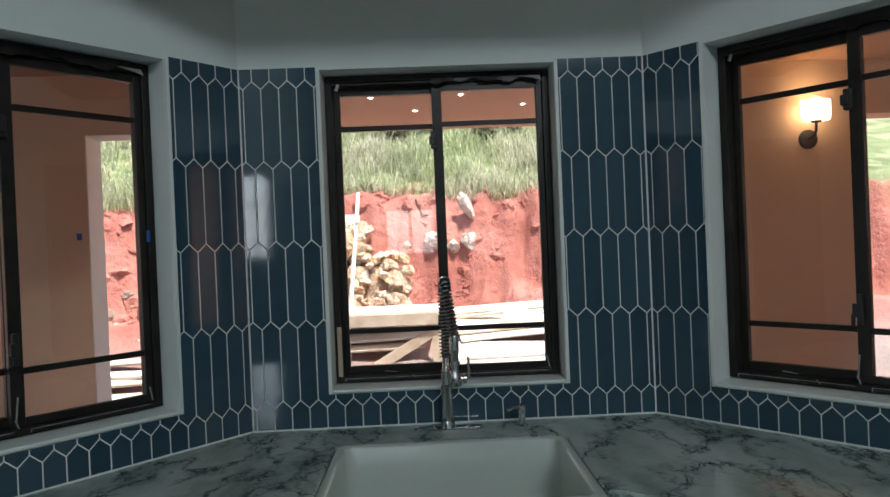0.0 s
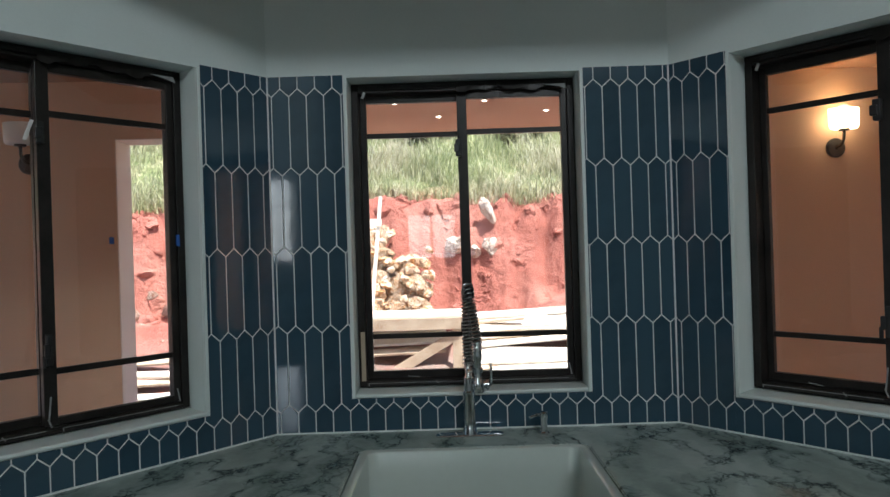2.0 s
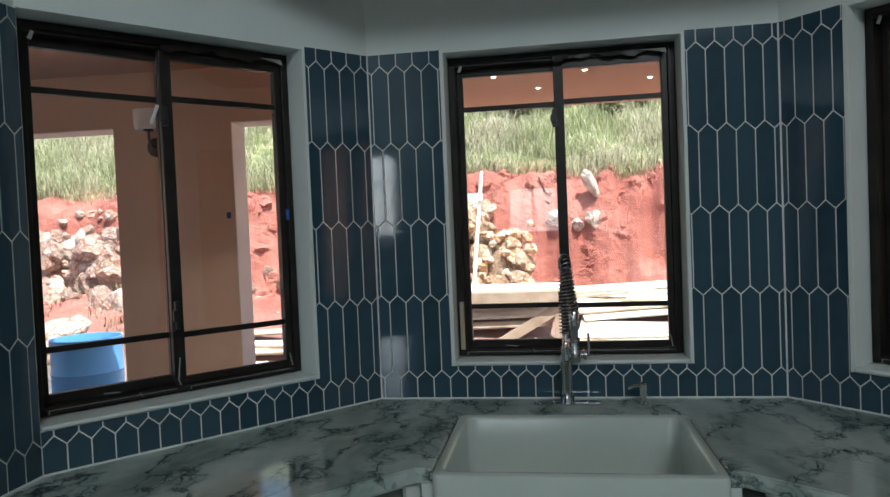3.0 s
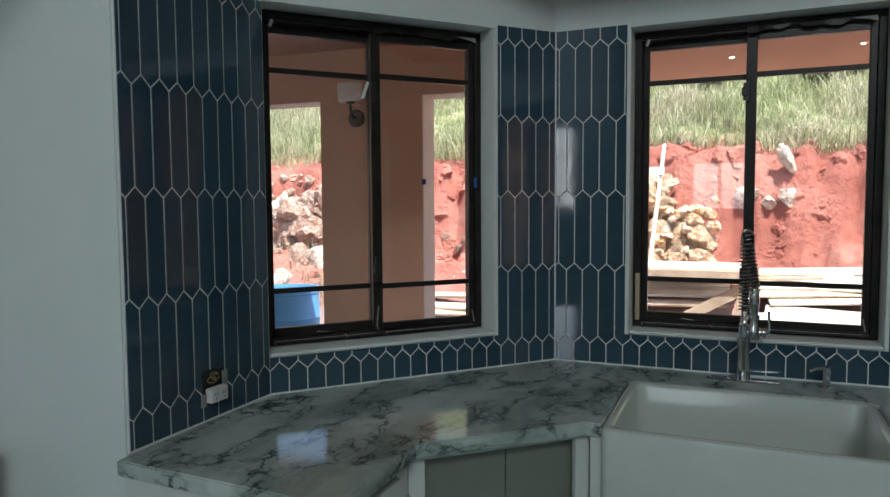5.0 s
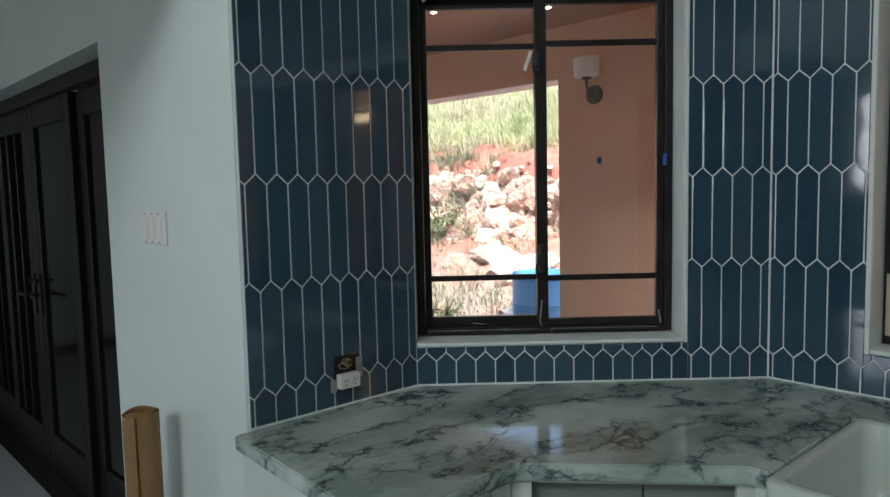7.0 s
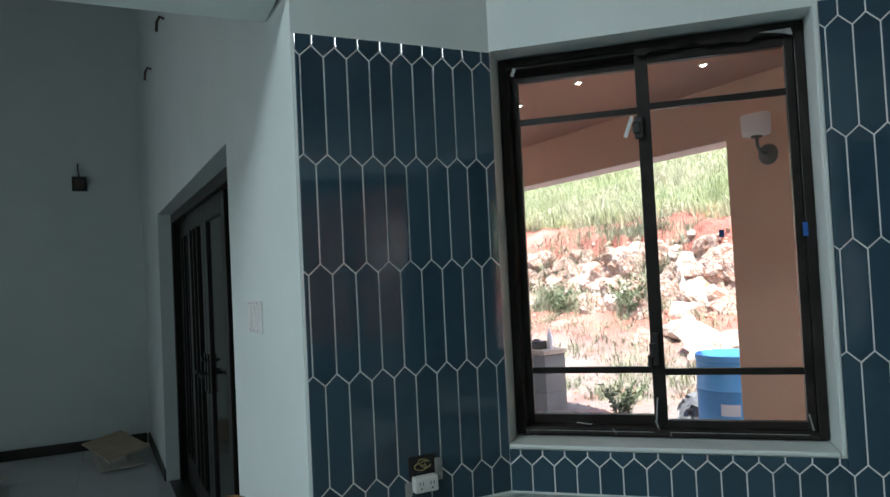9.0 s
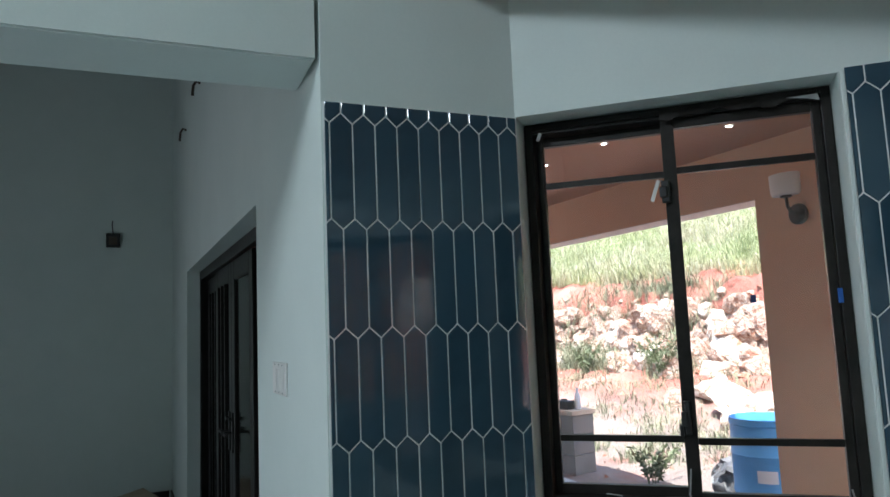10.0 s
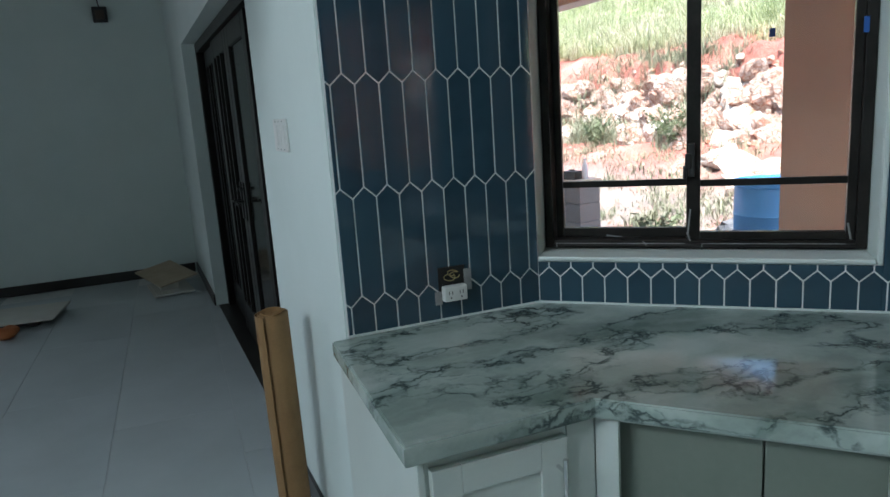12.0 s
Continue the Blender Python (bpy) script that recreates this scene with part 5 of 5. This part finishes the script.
ob.matrix_world = Matrix.Translation((1.10, face_y(1.1, 2.10) - 0.10, 2.14)) @ pose(0, 0, 0, 0, -28, 0) @ Matrix.Diagonal((0.11, 0.10, 0.27, 1))
tagged(ob, "long pale limestone block leaning in the red earth bank", "boulder", "stones in the cut bank")
for x, z, a in ((-3.95, 1.05, 0.12), (-3.7, 0.82, 0.15), (-3.45, 1.28, 0.10), (-3.3, 0.95, 0.13), (-4.15, 0.75, 0.16), (-3.55, 1.0, 0.08)):
    boulder(x, face_y(x, z) - 0.05, z, a, a * 0.8, a * 0.8, "white and rust-stained stone at the foot of the bank", "stones at the foot of the bank")
# heap of broken stone against the bank
for x, z, a, c in ((-0.20, 1.30, 0.27, 0.30), (0.02, 1.02, 0.27, 0.34), (-0.02, 0.74, 0.32, 0.28), (-0.34, 0.98, 0.26, 0.34), (-0.36, 0.70, 0.30, 0.28), (-0.55, 1.82, 0.17, 0.26), (-0.56, 1.48, 0.20, 0.30), (-0.60, 1.12, 0.24, 0.34), (-0.66, 0.78, 0.28, 0.30), (-0.86, 1.62, 0.24, 0.36), (-0.92, 1.1, 0.30, 0.36), (-1.2, 0.9, 0.34, 0.36)):
    boulder(x, face_y(x, z) - 0.12, z, a, 0.24, c, "large ochre and white broken stone in a heap", "heap of broken stone")
spots = []
for k in range(85):
    x = rr.uniform(-1.2, 0.28)
    z = rr.uniform(0.62, 1.62 if x > -0.4 else 2.05)
    spots.append((x, face_y(x, z) - 0.22 - rr.uniform(0, 0.16) * (2.0 - z), z, rr.uniform(0.05, 0.12)))
joined_stones("broken_stone", spots, OCHRE, M_OCHRE, "ochre and white broken stone piled on the heap")
# clods and broken lumps of earth on the cut face
spots = []
for k in range(540):
    x, zz = rr.uniform(-5.4, 4.2), rr.uniform(0.65, 2.5)
    s = rr.choice((rr.uniform(0.03, 0.08), rr.uniform(0.06, 0.12), rr.uniform(0.12, 0.26)))
    spots.append((x, face_y(x, zz) + 0.78 * s, zz, s))
joined_stones("earth_clods", spots, ROCKS, M_EARTH, "broken lumps of red earth on the cut bank")
# rough stone facing along the bank farther west
for k in range(285):
    x = rr.uniform(-13.8, -5.3)
    h = rr.random()
    s = rr.choice((rr.uniform(0.10, 0.18), rr.uniform(0.15, 0.26), rr.uniform(0.22, 0.36))) * (1.1 - 0.2 * h)
    zz = 0.66 + 1.12 * h
    boulder(x, face_y(x, zz) - 0.15 * s, zz, s * rr.uniform(0.85, 1.25), s, s * rr.uniform(0.85, 1.2), "white and rust-stained limestone boulder in the bank", "boulders along the bank")
spots = []
for k in range(300):
    x, zz, s = rr.uniform(-14.0, -4.6), rr.uniform(0.65, 2.1), rr.uniform(0.04, 0.11)
    spots.append((x, face_y(x, zz) - 0.4 * s, zz, s))
joined_stones("bank_rubble", spots, ROCKS, M_ROCK, "small rust-stained stones packed between the boulders")
for k in range(12):
    x = rr.uniform(-12.0, -5.2)
    boulder(x, rr.uniform(8.6, 9.6) + 0.055 * x, 0.42, rr.uniform(0.15, 0.35), rr.uniform(0.15, 0.3), rr.uniform(0.08, 0.18), "pale limestone boulder lying on the yard", "boulders on the yard")
for x, y, s in ((-6.2, 8.1, 0.50), (-5.6, 8.0, 0.40), (-6.9, 8.4, 0.40), (-5.9, 7.7, 0.28)):
    boulder(x, y, ground(x, y) + 0.10, s, s * 0.75, s * 0.62, "white boulder in a low pile", "low pile of white boulders")

# rubble strewn over the yard
v, f = [], []
for _ in range(900):
    x, y = rng.uniform(-14, 3), rng.uniform(5.4, 10.3)
    z, s = ground(x, y), rng.uniform(0.015, 0.06)
    o = len(v)
    a = rng.uniform(0, 6.28)
    for dx, dy, dz in ((1, 0, 0), (-0.4, 0.8, 0), (-0.5, -0.9, 0), (0.2, 0.1, 0.8)):
        v.append((x + s * (dx * math.cos(a) - dy * math.sin(a)), y + s * (dx * math.sin(a) + dy * math.cos(a)), z - 0.01 + s * dz))
    f += [(o, o + 1, o + 3), (o + 1, o + 2, o + 3), (o + 2, o, o + 3)]
me = bpy.data.meshes.new("rubble")
me.from_pydata(v, [], f)
me.materials.append(M_ROCK)
tagged(new("rubble", me), "pale stone rubble strewn over the red earth", "rubble", kind="stuff")

# ---- site clutter ----
def plank(name, p, q, w, t, material, label, group, roll=0.0):
    """A board from p to q, w wide and t thick."""
    p, q = Vector(p), Vector(q)
    L = (q - p).length
    bm = boxes((-L / 2, L / 2, -w / 2, w / 2, -t / 2, t / 2), bevel=0.004)
    ob = part(name, bm, material, None, label)
    d = (q - p).normalized()
    ob.matrix_world = Matrix.Translation((p + q) / 2) @ d.to_track_quat('X', 'Z').to_matrix().to_4x4() @ pose(0, 0, 0, roll)
    return tagged(ob, category="plank", group=group)


def workbench():
    b = thing("site_workbench", "rough low site workbench of pale boards on braced timber legs", "workbench")
    z = 0.815
    for k in range(5):
        part("top_board", boxes((-2.2, 0.62, 8.62 + 0.17 * k, 8.62 + 0.17 * k + 0.164, z - 0.028, z), bevel=0.003), M_PALEWOOD, b)
    part("rail", boxes((-2.15, 0.60, 8.58, 8.62, z - 0.17, z - 0.030), bevel=0.003), M_TIMBER, b)
    for x in (-2.05, 0.48):
        for y in (8.63, 9.35):
            part("leg", boxes((x, x + 0.12, y, y + 0.05, ground(x, y) - 0.02, z - 0.029), bevel=0.003), M_TIMBER, b)
    bm = bmesh.new()
    box(bm, -0.52, 0.45, -0.025, 0.025, -0.06, 0.06, Matrix.Translation((0.16, 8.66, 0.36)) @ pose(0, 0, 0, 0, -30, 0))
    part("brace", bm, M_TIMBER, b)


workbench()
for k in range(5):
    y = 7.6 + 0.22 * k
    x0 = -3.5 + 0.1 * rr.random()
    zz = ground(x0 + 0.5, y) + 0.06 + 0.02 * k
    plank("plank", (x0, y, zz), (x0 + 1.5, y + rr.uniform(-0.2, 0.2), zz + 0.03), 0.16, 0.03, M_PALEWOOD if k % 2 else M_TIMBER, "weathered timber board lying loose in the yard", "stray boards", 12)
for k in range(18):
    x0 = rr.uniform(0.6, 1.3)
    y = rr.uniform(9.2, 9.9)
    L = rr.uniform(0.9, 2.0)
    a = rr.uniform(-0.2, 0.2)
    zz = ground(x0, y) + 0.10 + 0.03 * (k % 6)
    plank("plank", (x0 - 0.3, y, zz), (x0 - 0.3 + L * math.cos(a), y + L * math.sin(a), zz + rr.uniform(-0.02, 0.12)), rr.uniform(0.09, 0.2), 0.035,
          M_TIMBER if k % 3 else M_PALEWOOD, "weathered timber board in a loose pile on the yard", "loose pile of boards")
for k in range(13):
    y = 8.05 + 0.125 * k
    x0 = 0.55 + rr.uniform(-0.1, 0.35)
    L, a = rr.uniform(1.3, 2.3), rr.uniform(-0.16, 0.26)
    zz = ground(x0 + 0.8, y) + 0.07 + 0.018 * (k % 5) + 0.012 * k
    plank("plank", (x0, y, zz), (x0 + L * math.cos(a), y + L * math.sin(a), zz + rr.uniform(-0.03, 0.10)), rr.uniform(0.20, 0.32), 0.025, M_TIMBER if k in (3, 8) else M_PALEWOOD,
          "broad sun-bleached board in the pile on the yard", "broad boards on the yard", rr.uniform(12, 24))
for k in range(8):
    y = 8.75 + 0.11 * k
    zz = ground(-0.6, y) + 0.10 + 0.05 * (k % 4)
    plank("plank", (-1.9, y, zz), (0.40, y + rr.uniform(-0.05, 0.1), zz + 0.06), 0.17, 0.03, M_TIMBER if k % 3 == 0 else M_PALEWOOD, "weathered board under the workbench", "boards under the workbench", 16)
lad = thing("timber_prop", "thin timber prop with a short cross board leaning on the bank", "timber prop")
bm = bmesh.new()
box(bm, -0.022, 0.022, -0.03, 0.03, -0.05, 1.85, Matrix.Translation((-0.62, 9.62, 0.55)) @ pose(0, 0, 0, -10, 5, 0))
part("post", bm, M_PALEWOOD, lad)
bm = bmesh.new()
box(bm, -0.28, 0.12, -0.06, -0.032, 1.42, 1.52, Matrix.Translation((-0.62, 9.62, 0.55)) @ pose(0, 0, 0, -10, 2, 0))
part("cross_board", bm, M_PALEWOOD, lad)


def barrel(x, y):
    z = ground(x, y) - 0.01
    b = thing("plastic_barrel", "open blue plastic barrel standing in the yard", "barrel", m=pose(x, y, z))
    H = 0.755 - z
    bm = bmesh.new()
    prof = [(0.255, 0), (0.275, 0.02), (0.285, 0.10), (0.29, H * 0.33), (0.297, H * 0.35), (0.29, H * 0.37), (0.292, H * 0.66), (0.299, H * 0.68), (0.292, H * 0.70), (0.287, H - 0.06), (0.296, H - 0.05), (0.296, H), (0.282, H), (0.276, H - 0.05), (0.276, 0.06)]
    turned(bm, prof, None, 40)
    part("body", bm, M_BARREL, b, smooth=True)
    bm = bmesh.new()
    rings = [[((0.2985) * math.cos(radians(a)), (0.2985) * math.sin(radians(a)), H - zz) for a in range(-66, -34, 3)] for zz in (0.40, 0.45, 0.50)]
    made = [[bm.verts.new(p) for p in r] for r in rings]
    for p, q in zip(made, made[1:]):
        for i in range(len(p) - 1):
            bm.faces.new((p[i], p[i + 1], q[i + 1], q[i]))
    part("label", bm, M_LABELWHITE, b, "torn white label")
    return b


barrel(-3.66, 5.83)


def block_stand():
    x, y = -6.31, 5.62
    z = ground(x, y) - 0.01
    b = thing("block_stand", "stack of grey concrete blocks with a brown board on top", "block stack", m=pose(x, y, z, 0, 0, 12))
    for k in range(3):
        part("block", boxes((-0.15, 0.15, -0.17, 0.17, 0.225 * k, 0.225 * k + 0.22), bevel=0.006), M_CONCRETE, b)
    part("board", boxes((-0.17, 0.17, -0.20, 0.20, 0.676, 0.73), bevel=0.003), M_TIMBER, b)
    t = thing("bottle", "clear white plastic bottle on the board", "bottle", m=pose(x + 0.07, y + 0.02, z + 0.731))
    bm = bmesh.new()
    turned(bm, [(0.032, 0), (0.036, 0.01), (0.036, 0.15), (0.028, 0.18), (0.014, 0.205), (0.014, 0.225)], None, 20)
    part("body", bm, M_LABELWHITE, t, smooth=True)
    bm = bmesh.new()
    turned(bm, [(0.015, 0.226), (0.015, 0.245), (0.012, 0.246)], None, 16)
    part("cap", bm, M_LABELWHITE, t, smooth=True)
    t = thing("tool_case", "dark tool case on the board", "tool case", m=pose(x - 0.06, y - 0.08, z + 0.731, 0, 0, 20))
    part("body", boxes((-0.10, 0.10, -0.07, 0.07, 0, 0.10), bevel=0.008), M_BASE, t)
    part("handle", boxes((-0.04, 0.04, -0.01, 0.01, 0.101, 0.118), bevel=0.004), M_BLACK, t)


block_stand()
# crumpled dark sheet beside the barrel
bm = bmesh.new()
bmesh.ops.create_icosphere(bm, subdivisions=4, radius=0.3, matrix=Matrix.Diagonal((1.0, 0.7, 0.9, 1)))
for vv in bm.verts:
    vv.co += 0.10 * noise.noise_vector(vv.co * 6) + 0.05 * noise.noise_vector(vv.co * 14)
    vv.co.z = max(vv.co.z, -0.2)
M_SHEET = mottled("grey_plastic_sheet", (0.05, 0.05, 0.055), (0.16, 0.16, 0.17), 0.4, 6, 40, 0.4, 0.004)
tagged(part("plastic_sheet", bm, M_SHEET, None, "crumpled grey plastic sheet on the ground by the barrel", pose(-4.35, 6.2, 0.0)), category="plastic sheet")


def weed(x, y, h, n, label, kind="weed_bush", group="weeds on the yard", material=None, leaf=1.0):
    """A bushy weed: stems with many small leaves."""
    r = random.Random(int(x * 100))
    z = ground(x, y)
    t = thing(kind, label, "weed" if kind == "weed_bush" else "shrub", group, pose(x, y, z - 0.02))
    bm, lv, lf = bmesh.new(), [], []
    for _ in range(n):
        a, ln = r.uniform(0, 6.28), h * r.uniform(0.6, 1.1)
        lean = r.uniform(0.2, 0.7) * ln
        pts = [(0.05 * math.cos(a) + lean * k * k * math.cos(a), 0.05 * math.sin(a) + lean * k * k * math.sin(a), ln * k) for k in (0, 0.35, 0.7, 1.0)]
        tube(bm, pts, 0.004, 5)
        for k in range(12):
            q = r.uniform(0.25, 1.0)
            c = Vector((0.05 * math.cos(a) + lean * q * q * math.cos(a), 0.05 * math.sin(a) + lean * q * q * math.sin(a), ln * q))
            d = Vector((r.gauss(0, 1), r.gauss(0, 1), r.gauss(0, 0.6))).normalized()
            s = d.orthogonal().normalized()
            L = r.uniform(0.04, 0.09) * leaf
            o = len(lv)
            lv += [tuple(c), tuple(c + d * L * 0.5 + s * L * 0.22), tuple(c + d * L), tuple(c + d * L * 0.5 - s * L * 0.22)]
            lf.append((o, o + 1, o + 2, o + 3))
    part("stems", bm, material or M_LEAF, t)
    me = bpy.data.meshes.new("leaves")
    me.from_pydata(lv, [], lf)
    me.materials.append(material or M_LEAF)
    ob = new("leaves", me)
    ob.parent = t


weed(-5.35, 5.95, 0.42, 22, "low green weed beside the concrete blocks")
weed(-8.6, 8.9, 0.75, 34, "tall green weed in front of the stones")
weed(-10.6, 8.7, 0.60, 30, "green weed tuft at the foot of the bank")
weed(-9.2, 9.2, 0.50, 26, "dull green weed at the foot of the bank")

M_SCRUB = mottled("dry_scrub_leaves", (0.055, 0.06, 0.025), (0.17, 0.15, 0.075), 0.7, 1.5, 20, 0.0, 0.002)
for x, y, h in ((-0.1, 14.4, 0.75), (0.75, 14.9, 0.95), (1.7, 14.2, 0.65), (2.4, 15.0, 0.9), (-8.9, 15.6, 1.0), (-10.3, 16.4, 1.2), (-11.8, 16.0, 1.0), (-14.0, 17.5, 1.3), (-7.2, 15.2, 0.8)):
    weed(x, y, h, 46, "dark dry scrub bush among the grass on the slope", "scrub_bush", "scrub on the slope", M_SCRUB, 2.2)

# ---- pieces of walls and floor ----
tile_wall("flank_l", 0.017, True)
tile_wall("bay_l", 0.0036, True)
tile_wall("back", 0.293, True)
tile_wall("bay_r", 0.060, True)
tile_wall("flank_r", 0.03, True)

for c in (C0L, C0R):
    inward = (Vector((MID_X, 1.5)) - c).normalized() * 0.0105
    bead = bmesh.new()
    bmesh.ops.create_cone(bead, cap_ends=True, segments=10, radius1=0.0038, radius2=0.0038, depth=TILE_TOP - CTR - 0.006, matrix=Matrix.Translation((c.x + inward.x, c.y + inward.y, (TILE_TOP + CTR) / 2)))
    tagged(part("corner_trim", bead, M_GROUT, None, "thin pale bead where the tiled walls meet", smooth=True), category="trim", kind="structure")

# floor: porcelain tiles on a dark joint bed
simple("floor", [(-7.15, 4.44, -4.24, 3.3, -0.15, -0.004)], M_GROUT, "floor of large pale grey porcelain tiles", "floor")
floor_ob = bpy.data.objects["floor"]
tile_me = mesh_of("floor_tile", boxes((-0.599, 0.599, -0.299, 0.299, -0.0038, 0.0), bevel=0.0012, seg=1), M_FLOOR)
cut_me = mesh_of("floor_tile", boxes((-0.272, 0.272, -0.299, 0.299, -0.0038, 0.0), bevel=0.0012, seg=1), M_FLOOR)
for j in range(-7, 6):
    y = 0.30 + 0.6 * j
    if j % 2 == 0 and -3.95 <= y <= 1.2:
        ob = new("floor_tile", cut_me)
        ob.parent = floor_ob
        ob.matrix_local = Matrix.Translation((3.923, y, 0))
for j in range(-7, 6):
    for i in range(-6, 6):
        x = -0.55 + 1.2 * i + (0.6 if j % 2 else 0.0)
        y = 0.30 + 0.6 * j
        if x < -6.9 or x > 4.0 or y < -3.95 or y > 3.05:
            continue
        ob = new("floor_tile", tile_me)
        ob.parent = floor_ob
        ob.matrix_local = Matrix.Translation((x, y, 0))
